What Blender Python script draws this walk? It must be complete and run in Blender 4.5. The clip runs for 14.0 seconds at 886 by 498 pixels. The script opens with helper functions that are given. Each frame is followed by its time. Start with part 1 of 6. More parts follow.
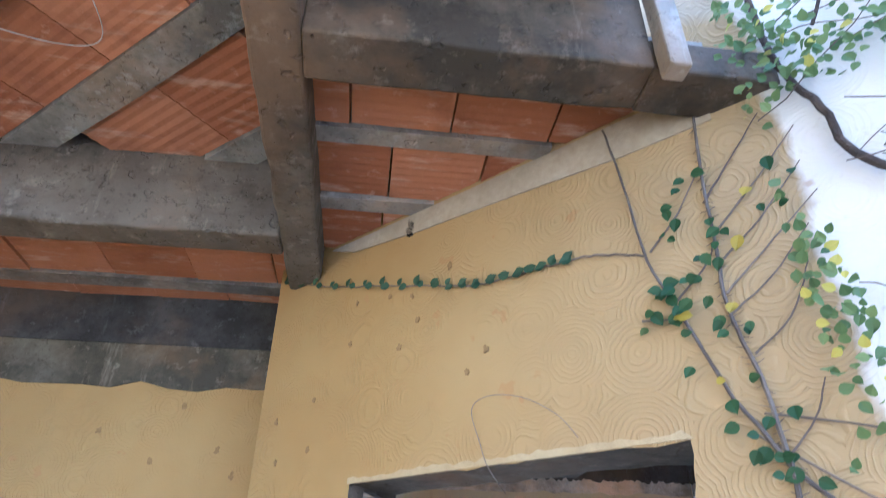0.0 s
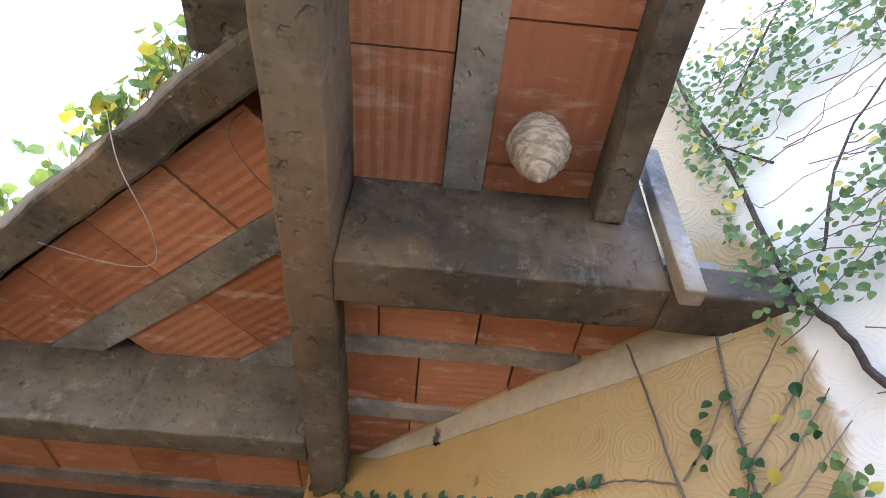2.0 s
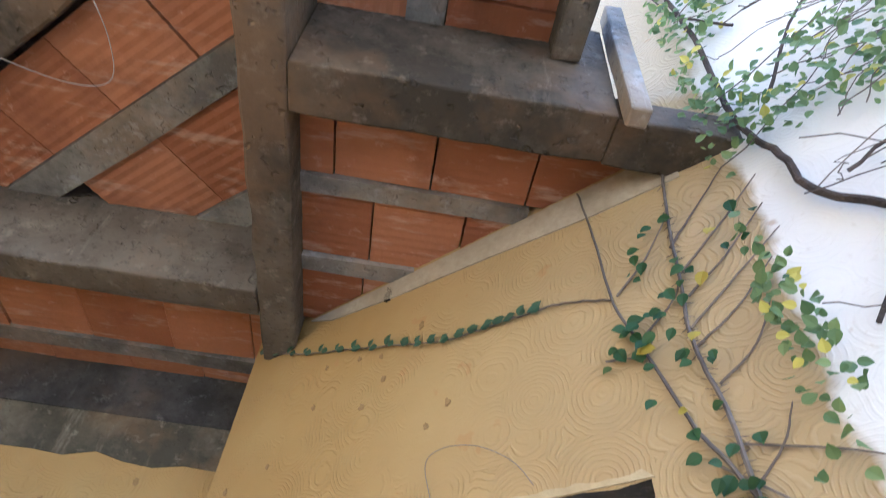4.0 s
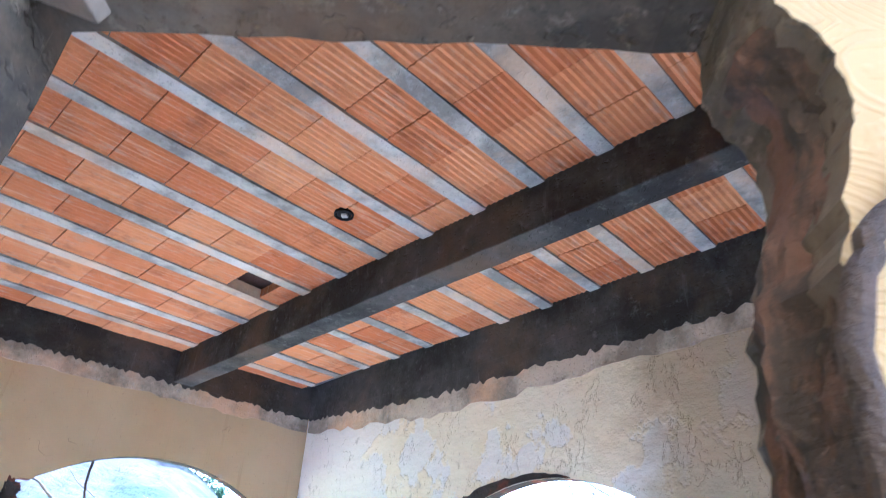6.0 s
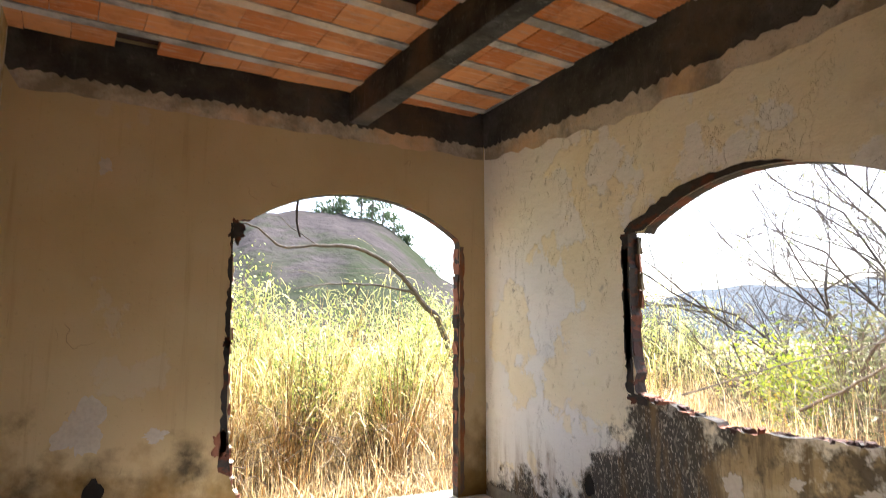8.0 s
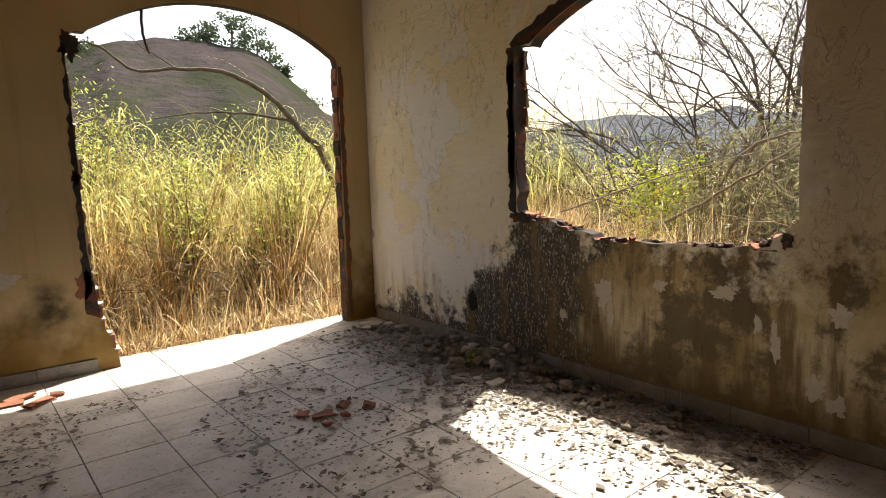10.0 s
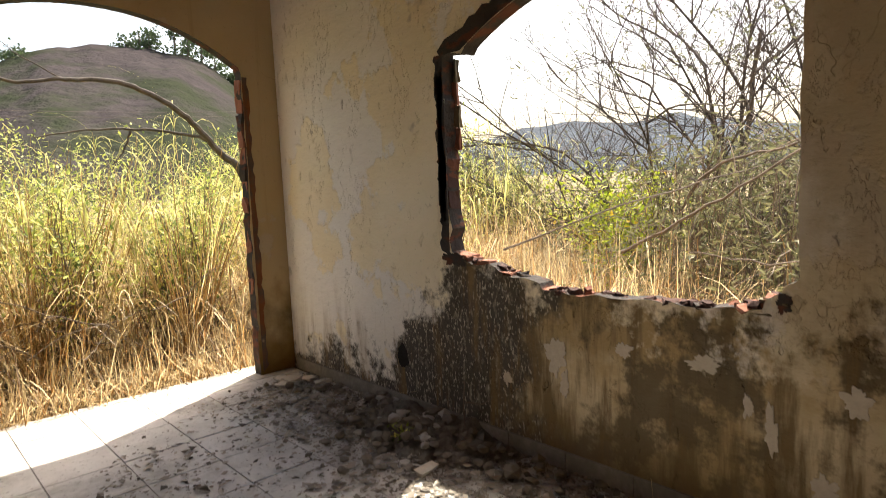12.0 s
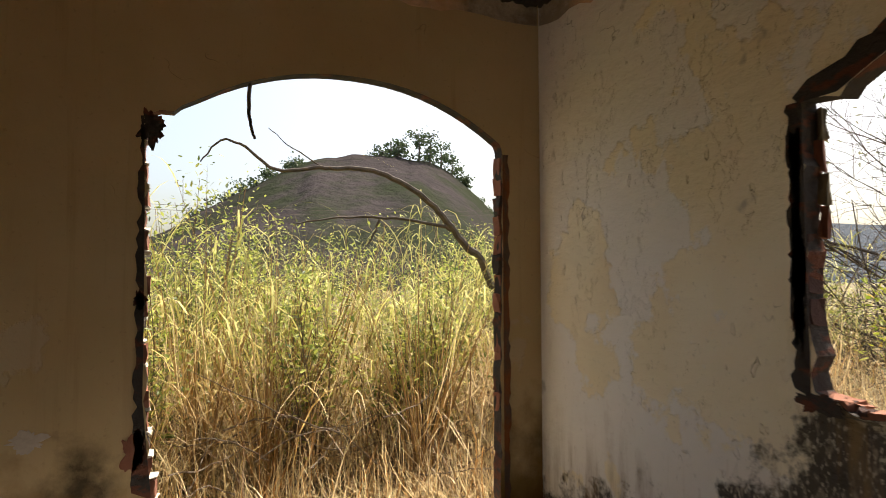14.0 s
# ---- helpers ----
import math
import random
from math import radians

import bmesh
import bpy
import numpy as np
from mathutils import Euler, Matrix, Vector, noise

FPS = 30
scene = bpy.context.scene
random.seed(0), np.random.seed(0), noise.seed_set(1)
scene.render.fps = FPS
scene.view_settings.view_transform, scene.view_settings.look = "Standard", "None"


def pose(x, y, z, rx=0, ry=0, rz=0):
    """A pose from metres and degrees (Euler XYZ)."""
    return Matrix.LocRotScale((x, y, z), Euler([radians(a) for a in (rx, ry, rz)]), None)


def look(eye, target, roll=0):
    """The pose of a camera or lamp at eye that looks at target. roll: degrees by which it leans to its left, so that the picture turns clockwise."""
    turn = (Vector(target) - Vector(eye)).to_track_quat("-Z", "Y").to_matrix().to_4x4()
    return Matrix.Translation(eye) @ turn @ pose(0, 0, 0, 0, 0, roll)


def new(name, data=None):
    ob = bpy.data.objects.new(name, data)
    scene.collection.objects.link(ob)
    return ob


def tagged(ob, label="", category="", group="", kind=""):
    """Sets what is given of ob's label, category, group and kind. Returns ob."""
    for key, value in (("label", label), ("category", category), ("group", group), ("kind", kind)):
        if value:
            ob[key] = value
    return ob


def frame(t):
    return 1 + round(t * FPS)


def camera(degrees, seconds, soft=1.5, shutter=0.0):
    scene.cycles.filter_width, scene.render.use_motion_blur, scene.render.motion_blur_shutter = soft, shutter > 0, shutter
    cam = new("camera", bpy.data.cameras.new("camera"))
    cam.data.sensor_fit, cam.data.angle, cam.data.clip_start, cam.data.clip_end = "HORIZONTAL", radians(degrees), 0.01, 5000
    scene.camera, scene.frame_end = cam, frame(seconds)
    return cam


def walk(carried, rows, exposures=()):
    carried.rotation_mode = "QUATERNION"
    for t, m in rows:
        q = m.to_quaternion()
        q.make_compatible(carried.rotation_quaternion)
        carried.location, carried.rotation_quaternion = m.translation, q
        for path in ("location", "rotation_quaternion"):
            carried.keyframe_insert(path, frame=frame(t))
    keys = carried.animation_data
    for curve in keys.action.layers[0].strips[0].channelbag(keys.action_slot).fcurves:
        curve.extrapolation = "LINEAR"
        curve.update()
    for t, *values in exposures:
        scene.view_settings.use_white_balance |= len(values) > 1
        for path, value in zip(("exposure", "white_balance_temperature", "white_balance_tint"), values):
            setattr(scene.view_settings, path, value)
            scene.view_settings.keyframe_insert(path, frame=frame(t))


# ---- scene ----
cam = camera(70.5, 14.0, soft=0.8, shutter=0.3)
METRES, EYE, TILT, LEAN, TURN = 3.4, 1.81, 0.0, 0.0, -7.4
PATH = [
    (0, (0.052, -0.033, 1.782), (0.259, 1.661, 2.825), 0.4),
    (0.5, (0.079, -0.074, 1.823), (0.259, 1.512, 3.028), 1.1),
    (1, (0.077, -0.085, 1.837), (0.227, 1.41, 3.157), 2.0),
    (1.5, (0.079, -0.103, 1.842), (0.162, 1.315, 3.25), 3.0),
    (2, (0.079, -0.116, 1.841), (0.113, 1.249, 3.302), 4.2),
    (2.2, (0.075, -0.119, 1.839), (0.105, 1.235, 3.311), 4.1),
    (4.3, (0.198, 0.238, 1.56), (0.326, 1.646, 2.975), 7.5),
    (4.5, (0.186, 0.333, 1.544), (0.399, 1.768, 2.921), 6.8),
    (5, (0.157, 0.558, 1.502), (0.614, 2.033, 2.774), 6.2),
    (5.5, (0.121, 0.735, 1.452), (0.929, 2.151, 2.611), 4.1),
    (6, (0.123, 0.921, 1.421), (1.286, 2.175, 2.458), 2.6),
    (6.5, (0.148, 1.043, 1.422), (1.265, 2.471, 2.266), 1.5),
    (7, (0.211, 1.189, 1.376), (1.106, 2.852, 2.038), 0.7),
    (7.5, (0.24, 1.231, 1.349), (1.086, 2.977, 1.833), 0.3),
    (8, (0.227, 1.278, 1.314), (1.177, 3.017, 1.591), 0.1),
    (8.5, (0.215, 1.302, 1.286), (1.222, 3.029, 1.349), -0.8),
    (9, (0.225, 1.302, 1.256), (1.337, 2.962, 1.168), -1.3),
    (9.2, (0.233, 1.321, 1.247), (1.383, 2.952, 1.117), -1.3),
    (11.3, (0.754, 1.606, 1.238), (2.051, 3.095, 0.924), -2.5),
    (11.5, (0.823, 1.661, 1.245), (2.133, 3.140, 0.937), -2.5),
    (12, (0.945, 1.838, 1.368), (2.293, 3.295, 1.136), -2.4),
    (12.5, (0.984, 1.988, 1.400), (2.301, 3.492, 1.334), -1.9),
    (13, (1.104, 2.175, 1.395), (2.258, 3.807, 1.431), -1.7),
    (13.5, (1.168, 2.416, 1.366), (2.065, 4.202, 1.441), -1.1),
    (14, (1.187, 2.720, 1.357), (1.971, 4.557, 1.454), -0.15),
]
walk(cam, [(t, look(eye, target, roll)) for t, eye, target, roll in PATH],
     [(0.0, 3.25, 4000, 10), (0.5, 3.1, 4050, 10), (2.2, 3.0, 4550, 10), (4.3, 3.05, 4300, 10), (5.0, 3.4, 4200, 10), (5.5, 3.6, 4150, 10), (6.0, 4.15, 3950, 10), (6.5, 4.1, 4500, 10), (7.0, 3.3, 5000, 10),
      (7.6, 2.85, 5350, 10), (8.2, 2.2, 6200, 10), (8.6, 1.72, 6700, 10), (9.2, 1.25, 7100, 10), (11.3, 1.55, 6900, 10), (12.5, 1.37, 6900, 10), (13.2, 0.97, 6850, 10), (14.0, 0.95, 6950, 10)])

# ---- light: midday sun from the window side, clear bright sky ----
SUN = Vector((0.474, 0.22, 0.853))
world = bpy.data.worlds.new("sky")
scene.world = world
world.use_nodes = True
wn = world.node_tree.nodes
sky = wn.new("ShaderNodeTexSky")
sky.sky_type, sky.sun_disc = "NISHITA", False
sky.sun_elevation, sky.sun_rotation = radians(58.5), radians(65)
sky.air_density, sky.dust_density, sky.ozone_density = 1.0, 5.0, 0.4
wn["Background"].inputs["Strength"].default_value = 0.15
world.node_tree.links.new(sky.outputs[0], wn["Background"].inputs["Color"])
sun_data = bpy.data.lights.new("sun", "SUN")
sun_data.energy, sun_data.angle, sun_data.color = 5.0, radians(0.5), (1.0, 0.95, 0.86)
sun = new("sun", sun_data)
sun.matrix_world = look((30, 15, 50), (30 - SUN.x, 15 - SUN.y, 50 - SUN.z))


# ---- materials ----
class Mat:
    """A node material with short calls for its nodes."""

    def __init__(self, name, rough=0.9, spec=0.3):
        self.m = bpy.data.materials.new(name)
        self.m.use_nodes = True
        self.t = self.m.node_tree
        self.b = self.t.nodes["Principled BSDF"]
        self.b.inputs["Roughness"].default_value = rough
        self.b.inputs["Specular IOR Level"].default_value = spec
        self.geo = self.t.nodes.new("ShaderNodeNewGeometry")
        self.pos = self.geo.outputs["Position"]

    def node(self, kind, **sets):
        n = self.t.nodes.new(kind)
        for key, value in sets.items():
            if key in ("operation", "blend_type", "data_type", "feature", "distance", "wave_type", "bands_direction", "rings_direction", "wave_profile"):
                setattr(n, key, value)
            else:
                n.inputs[key].default_value = value
        return n

    def link(self, a, b):
        self.t.links.new(a, b)

    def noise(self, scale, detail=4.0, rough=0.6, stretch=None, distort=0.0):
        n = self.node("ShaderNodeTexNoise", Scale=scale, Detail=detail, Roughness=rough, Distortion=distort)
        v = self.pos
        if stretch:
            mp = self.node("ShaderNodeVectorMath", operation="MULTIPLY")
            mp.inputs[1].default_value = stretch
            self.link(v, mp.inputs[0])
            v = mp.outputs[0]
        self.link(v, n.inputs["Vector"])
        return n.outputs["Fac"]

    def ramp(self, fac, lo, hi, a=0.0, b=1.0):
        n = self.node("ShaderNodeMapRange")
        n.inputs["From Min"].default_value, n.inputs["From Max"].default_value = lo, hi
        n.inputs["To Min"].default_value, n.inputs["To Max"].default_value = a, b
        self.link(fac, n.inputs["Value"])
        return n.outputs["Result"]

    def math(self, op, a, b):
        n = self.node("ShaderNodeMath", operation=op)
        for i, v in enumerate((a, b)):
            if isinstance(v, (int, float)):
                n.inputs[i].default_value = v
            else:
                self.link(v, n.inputs[i])
        return n.outputs[0]

    def mix(self, fac, a, b, blend="MIX"):
        n = self.node("ShaderNodeMix", data_type="RGBA", blend_type=blend)
        for sock, v in ((n.inputs[0], fac), (n.inputs[6], a), (n.inputs[7], b)):
            if isinstance(v, (int, float)):
                sock.default_value = v
            elif isinstance(v, tuple):
                sock.default_value = (*v, 1)
            else:
                self.link(v, sock)
        return n.outputs[2]

    def axis(self, i):
        n = self.node("ShaderNodeSeparateXYZ")
        self.link(self.pos, n.inputs[0])
        return n.outputs[i]

    def finish(self, color, bumps=(), rough=None):
        if isinstance(color, tuple):
            self.b.inputs["Base Color"].default_value = (*color, 1)
        else:
            self.link(color, self.b.inputs["Base Color"])
        last = None
        for height, strength, dist in bumps:
            n = self.node("ShaderNodeBump", Strength=strength, Distance=dist)
            self.link(height, n.inputs["Height"])
            if last:
                self.link(last, n.inputs["Normal"])
            last = n.outputs[0]
        if last:
            self.link(last, self.b.inputs["Normal"])
        if rough is not None:
            self.link(rough, self.b.inputs["Roughness"])
        return self.m

    def leafy(self, color, amount=0.42):
        """A thin leaf or blade: part of the light passes through it."""
        thin = self.node("ShaderNodeBsdfTranslucent")
        both = self.node("ShaderNodeMixShader")
        both.inputs[0].default_value = amount
        out = self.t.nodes["Material Output"]
        self.link(color, thin.inputs["Color"])
        self.link(self.b.outputs[0], both.inputs[1])
        self.link(thin.outputs[0], both.inputs[2])
        self.link(both.outputs[0], out.inputs["Surface"])
        return self.finish(color)

    def rnd(self):
        return self.geo.outputs["Random Per Island"]


def plain(name, a, b, scale=9.0, rough=0.9, bump=0.3, dist=0.01):
    m = Mat(name, rough)
    c = m.mix(m.ramp(m.noise(scale), 0.3, 0.7), a, b)
    c = m.mix(m.ramp(m.noise(scale * 7), 0.35, 0.75, 0, 0.35), c, tuple(0.55 * v for v in a))
    return m.finish(c, [(m.noise(scale * 12, 5), bump, dist)])


def varied(name, a, b, rough=0.9, bump=0.3, scale=14.0):
    """Pieces of one kind, each of its own shade."""
    m = Mat(name, rough)
    c = m.mix(m.rnd(), a, b)
    c = m.mix(m.ramp(m.noise(scale), 0.4, 0.75, 0, 0.5), c, tuple(0.6 * v for v in a))
    return m.finish(c, [(m.noise(scale * 8, 4), bump, 0.006)])


def plaster_inside():
    m = Mat("old_yellow_plaster", 0.92, 0.2)
    z = m.axis(2)
    big, mid, fine = m.noise(1.1, 3), m.noise(4.5, 6), m.noise(38, 5)
    c = m.mix(m.ramp(big, 0.35, 0.65), (0.50, 0.38, 0.205), (0.56, 0.445, 0.265))
    # bare grey render where the paint has gone
    bare = m.ramp(m.noise(1.5, 7, 0.62), 0.62, 0.64)
    c = m.mix(m.math("MULTIPLY", bare, 0.35), c, (0.52, 0.46, 0.37))
    # brown runs
    runs = m.ramp(m.noise(2.0, 5, 0.6, (7, 7, 0.35)), 0.58, 0.75, 0, 0.35)
    c = m.mix(runs, c, (0.30, 0.20, 0.09))
    # black mould climbing from the floor, with a torn upper edge
    edge = m.math("ADD", z, m.ramp(m.noise(2.2, 7, 0.65), 0.25, 0.75, -0.55, 0.55))
    mould = m.ramp(edge, 0.62, 0.18)
    c = m.mix(m.math("MULTIPLY", mould, m.ramp(mid, 0.3, 0.6, 0.35, 0.95)), c, (0.055, 0.042, 0.025))
    ochre = m.ramp(m.math("ADD", z, m.ramp(m.noise(3.1, 6), 0.3, 0.7, -0.35, 0.35)), 0.55, 0.15)
    c = m.mix(m.math("MULTIPLY", ochre, 0.75), c, (0.23, 0.135, 0.035))
    c = m.mix(m.ramp(fine, 0.62, 0.8, 0, 0.5), c, (0.25, 0.18, 0.1))
    thin = m.node("ShaderNodeMath", operation="ABSOLUTE")
    m.link(m.math("SUBTRACT", m.noise(2.1, 3, 0.5), 0.5), thin.inputs[0])
    cracks = m.math("MULTIPLY", m.ramp(thin.outputs[0], 0.0035, 0.001), m.ramp(m.noise(2.7, 2), 0.60, 0.66))
    c = m.mix(m.math("MULTIPLY", cracks, 0.45), c, (0.10, 0.075, 0.045))
    return m.finish(c, [(cracks, 0.6, -0.004), (bare, 0.5, -0.006), (mid, 0.35, 0.012), (fine, 0.3, 0.004)])


def plaster_window():
    """Cream paint gone white in the corner; black mould runs under the broken sill, ochre damp beyond it."""
    m = Mat("stained_cream_plaster", 0.92, 0.2)
    z, y = m.axis(2), m.axis(1)
    big, mid, fine = m.noise(1.3, 3), m.noise(5.5, 6, 0.65), m.noise(42, 5)
    c = m.mix(m.ramp(big, 0.35, 0.65), (0.76, 0.67, 0.48), (0.83, 0.77, 0.62))
    # bare white skim coat near the corner
    skim = m.math("ADD", m.noise(1.2, 7, 0.6), m.ramp(y, 4.3, 5.2, -0.05, 0.07))
    bare = m.ramp(skim, 0.50, 0.52)
    c = m.mix(m.math("MULTIPLY", bare, 0.85), c, (0.77, 0.75, 0.72))
    patch = m.ramp(m.noise(3.4, 4), 0.66, 0.72, 0, 0.5)
    c = m.mix(patch, c, (0.22, 0.2, 0.17))
    # shade on the pier beyond the window, put in as a darker ochre
    pier = m.math("ADD", y, m.ramp(mid, 0.3, 0.7, -0.12, 0.12))
    c = m.mix(m.ramp(pier, 2.75, 2.45, 0.0, 0.8), c, (0.40, 0.32, 0.20))
    # height that the damp reaches: low in the corner, up to the sill under the window
    rise = m.math("SUBTRACT", m.ramp(y, 4.9, 4.2, -0.12, 0.62), m.ramp(y, 3.6, 3.0, 0.0, 0.12))
    torn = m.ramp(m.noise(2.6, 8, 0.7), 0.25, 0.75, -0.34, 0.34)
    edge = m.math("SUBTRACT", m.math("ADD", z, torn), rise)
    damp = m.ramp(edge, 0.36, 0.26)
    # what the damp looks like: black runs in one stretch, cream and ochre with brown runs in the rest
    runs = m.noise(1.0, 6, 0.65, (1, 7.0, 0.9))
    black = m.mix(m.ramp(m.noise(30, 5, 0.6, (1, 1, 0.45)), 0.54, 0.66), (0.048, 0.042, 0.035), (0.24, 0.21, 0.165))
    black = m.mix(m.ramp(m.noise(70, 3, 0.5, (1, 1, 0.6)), 0.57, 0.66, 0, 0.8), black, (0.50, 0.46, 0.38))
    cream = m.mix(m.ramp(m.noise(1.9, 6, 0.6), 0.46, 0.60), (0.36, 0.26, 0.125), (0.55, 0.46, 0.31))
    cream = m.mix(m.ramp(runs, 0.46, 0.58, 0, 0.85), cream, (0.095, 0.066, 0.034))
    cream = m.mix(m.ramp(m.noise(3.3, 7, 0.68), 0.48, 0.56, 0, 0.85), cream, (0.07, 0.052, 0.03))
    low = m.ramp(m.math("ADD", z, m.ramp(mid, 0.3, 0.7, -0.14, 0.14)), 0.30, 0.06)
    cream = m.mix(m.math("MULTIPLY", low, 0.8), cream, (0.115, 0.075, 0.03))
    side = m.math("ADD", y, m.ramp(m.noise(2.3, 7, 0.66), 0.3, 0.7, -0.30, 0.30))
    dark = m.math("MULTIPLY", m.ramp(side, 3.55, 3.72), m.ramp(runs, 0.66, 0.56))
    tone = m.mix(dark, cream, black)
    c = m.mix(m.math("MULTIPLY", damp, 0.95), c, tone)
    # thin brown runs hanging from the edge of the damp
    stain = m.math("MULTIPLY", m.ramp(runs, 0.52, 0.66, 0, 0.6), m.ramp(edge, 0.75, 0.3))
    c = m.mix(stain, c, (0.22, 0.14, 0.06))
    c = m.mix(m.ramp(fine, 0.62, 0.8, 0, 0.5), c, (0.2, 0.16, 0.11))
    thin = m.node("ShaderNodeMath", operation="ABSOLUTE")
    m.link(m.math("SUBTRACT", m.noise(3.4, 3, 0.5), 0.5), thin.inputs[0])
    cracks = m.math("MULTIPLY", m.ramp(thin.outputs[0], 0.0035, 0.001), m.ramp(m.noise(2.7, 2), 0.60, 0.66))
    c = m.mix(m.math("MULTIPLY", cracks, 0.45), c, (0.10, 0.075, 0.045))
    flakes = m.ramp(m.noise(4.2, 7, 0.72, (1, 1, 0.6)), 0.575, 0.585)
    pocks = m.math("MULTIPLY", m.ramp(m.noise(19, 3, 0.5, (1, 1, 0.5)), 0.66, 0.70), m.ramp(m.noise(1.7, 3), 0.48, 0.58))
    return m.finish(c, [(cracks, 0.7, -0.005), (bare, 0.6, -0.006), (flakes, 0.8, 0.008), (pocks, 0.9, -0.014), (m.noise(2.6, 6, 0.65, (1, 1, 2.2)), 0.45, 0.03), (mid, 0.6, 0.018), (fine, 0.4, 0.005)])


def plaster_outside():
    """Yellow textured render with fan-shaped trowel swirls; its openly lit end is put in as paler colour."""
    m = Mat("swirled_yellow_render", 0.85, 0.25)
    big, mid, fine = m.noise(1.6, 4), m.noise(6, 5), m.noise(45, 4)
    c = m.mix(m.ramp(big, 0.35, 0.65), (0.345, 0.220, 0.070), (0.39, 0.262, 0.092))
    s = m.node("ShaderNodeVectorMath", operation="DOT_PRODUCT")
    s.inputs[1].default_value = (0.7071, -0.7071, 0.0)
    m.link(m.pos, s.inputs[0])
    along = m.math("ADD", s.outputs["Value"], m.ramp(mid, 0.3, 0.7, -0.02, 0.02))
    # brightness of the wall out from under the roof, put into the colour
    pale = m.ramp(along, 0.0, 0.02)
    high = m.ramp(m.math("ADD", m.axis(2), m.ramp(mid, 0.3, 0.7, -0.03, 0.03)), 2.98, 3.02)
    c = m.mix(high, c, (0.40, 0.33, 0.22))
    c = m.mix(pale, c, (0.84, 0.80, 0.72))
    fade = m.ramp(along, -1.0, 0.0, 0.0, 0.35)
    c = m.mix(fade, c, (0.44, 0.36, 0.24))
    c = m.mix(m.ramp(m.noise(11, 3), 0.68, 0.72, 0, 0.55), c, (0.36, 0.2, 0.07))
    c = m.mix(m.ramp(fine, 0.6, 0.85, 0, 0.35), c, (0.35, 0.24, 0.1))
    # swirls: rings round scattered centres
    vor = m.node("ShaderNodeTexVoronoi", Scale=8.0, Randomness=1.0)
    m.link(m.pos, vor.inputs["Vector"])
    wob = m.math("ADD", vor.outputs["Distance"], m.ramp(m.noise(12, 3), 0.3, 0.7, -0.04, 0.04))
    rings = m.math("SINE", m.math("MULTIPLY", wob, 84.0), 0.0)
    gate = m.math("MAXIMUM", m.ramp(m.noise(5.0, 4), 0.44, 0.58), m.ramp(along, -0.7, -0.3, 0.0, 0.8))
    gate = m.math("MULTIPLY", gate, m.ramp(pale, 0.0, 1.0, 1.0, 0.25))
    rings = m.math("MULTIPLY", m.ramp(rings, 0.1, 1.0), gate)
    return m.finish(c, [(rings, 0.5, 0.004), (mid, 0.25, 0.012), (fine, 0.3, 0.003)])


def concrete(name, a, b, bump=0.5):
    m = Mat(name, 0.9, 0.25)
    mid, fine = m.noise(5, 6), m.noise(45, 5)
    c = m.mix(m.ramp(mid, 0.3, 0.7), a, b)
    c = m.mix(m.ramp(m.noise(2.4, 5, 0.6, (1, 1, 2.5)), 0.55, 0.7, 0, 0.55), c, tuple(0.35 * v for v in a))
    c = m.mix(m.ramp(m.noise(9, 6), 0.62, 0.72, 0, 0.5), c, tuple(min(0.5, 1.9 * v) for v in b))
    c = m.mix(m.ramp(m.noise(1.8, 7, 0.7), 0.44, 0.58, 0, 0.8), c, tuple(0.38 * v for v in a))
    c = m.mix(m.ramp(m.noise(17, 6, 0.7), 0.58, 0.70, 0, 0.4), c, tuple(min(0.5, 2.1 * v) for v in b))
    c = m.mix(m.ramp(m.noise(60, 3), 0.58, 0.7, 0, 0.5), c, tuple(0.4 * v for v in a))
    # brown rust bleed, and pale lime runs down the sides
    c = m.mix(m.ramp(m.noise(1.3, 6, 0.65), 0.5, 0.64, 0, 0.6), c, (1.25 * b[0], 0.92 * b[1], 0.62 * b[2]))
    c = m.mix(m.ramp(m.noise(5.0, 6, 0.7, (3, 3, 0.5)), 0.60, 0.72, 0, 0.3), c, tuple(min(0.6, 2.2 * v) for v in b))
    pits = m.ramp(m.noise(28, 2), 0.60, 0.68)
    return m.finish(c, [(pits, bump, -0.006), (mid, 0.3, 0.012), (fine, 0.4, 0.004)])


def clay(name, a, b, streak=0.0):
    """Fired clay blocks with combed flutes, dusty and smeared with cement."""
    m = Mat(name, 0.88, 0.2)
    c = m.mix(m.rnd(), a, b)
    c = m.mix(m.ramp(m.noise(7, 5), 0.5, 0.72, 0, 0.35), c, (0.28, 0.10, 0.04))
    c = m.mix(m.ramp(m.noise(10, 6, 0.65, (0.5, 2.0, 1)), 0.55, 0.66, 0, 0.6), c, (0.52, 0.34, 0.22))
    c = m.mix(m.ramp(m.noise(3.2, 6, 0.7), 0.54, 0.66, 0, 0.4), c, (0.17, 0.065, 0.035))
    c = m.mix(m.ramp(m.noise(22, 5, 0.7), 0.6, 0.72, 0, 0.4), c, (0.66, 0.42, 0.28))
    if streak:
        c = m.mix(m.ramp(m.noise(5, 5, 0.65, (0.35, 9.0, 1)), 0.55, 0.68, 0, streak), c, (0.74, 0.46, 0.27))
    return m.finish(c, [(m.noise(9, 4), 0.4, 0.012), (m.noise(60, 4), 0.4, 0.003)])


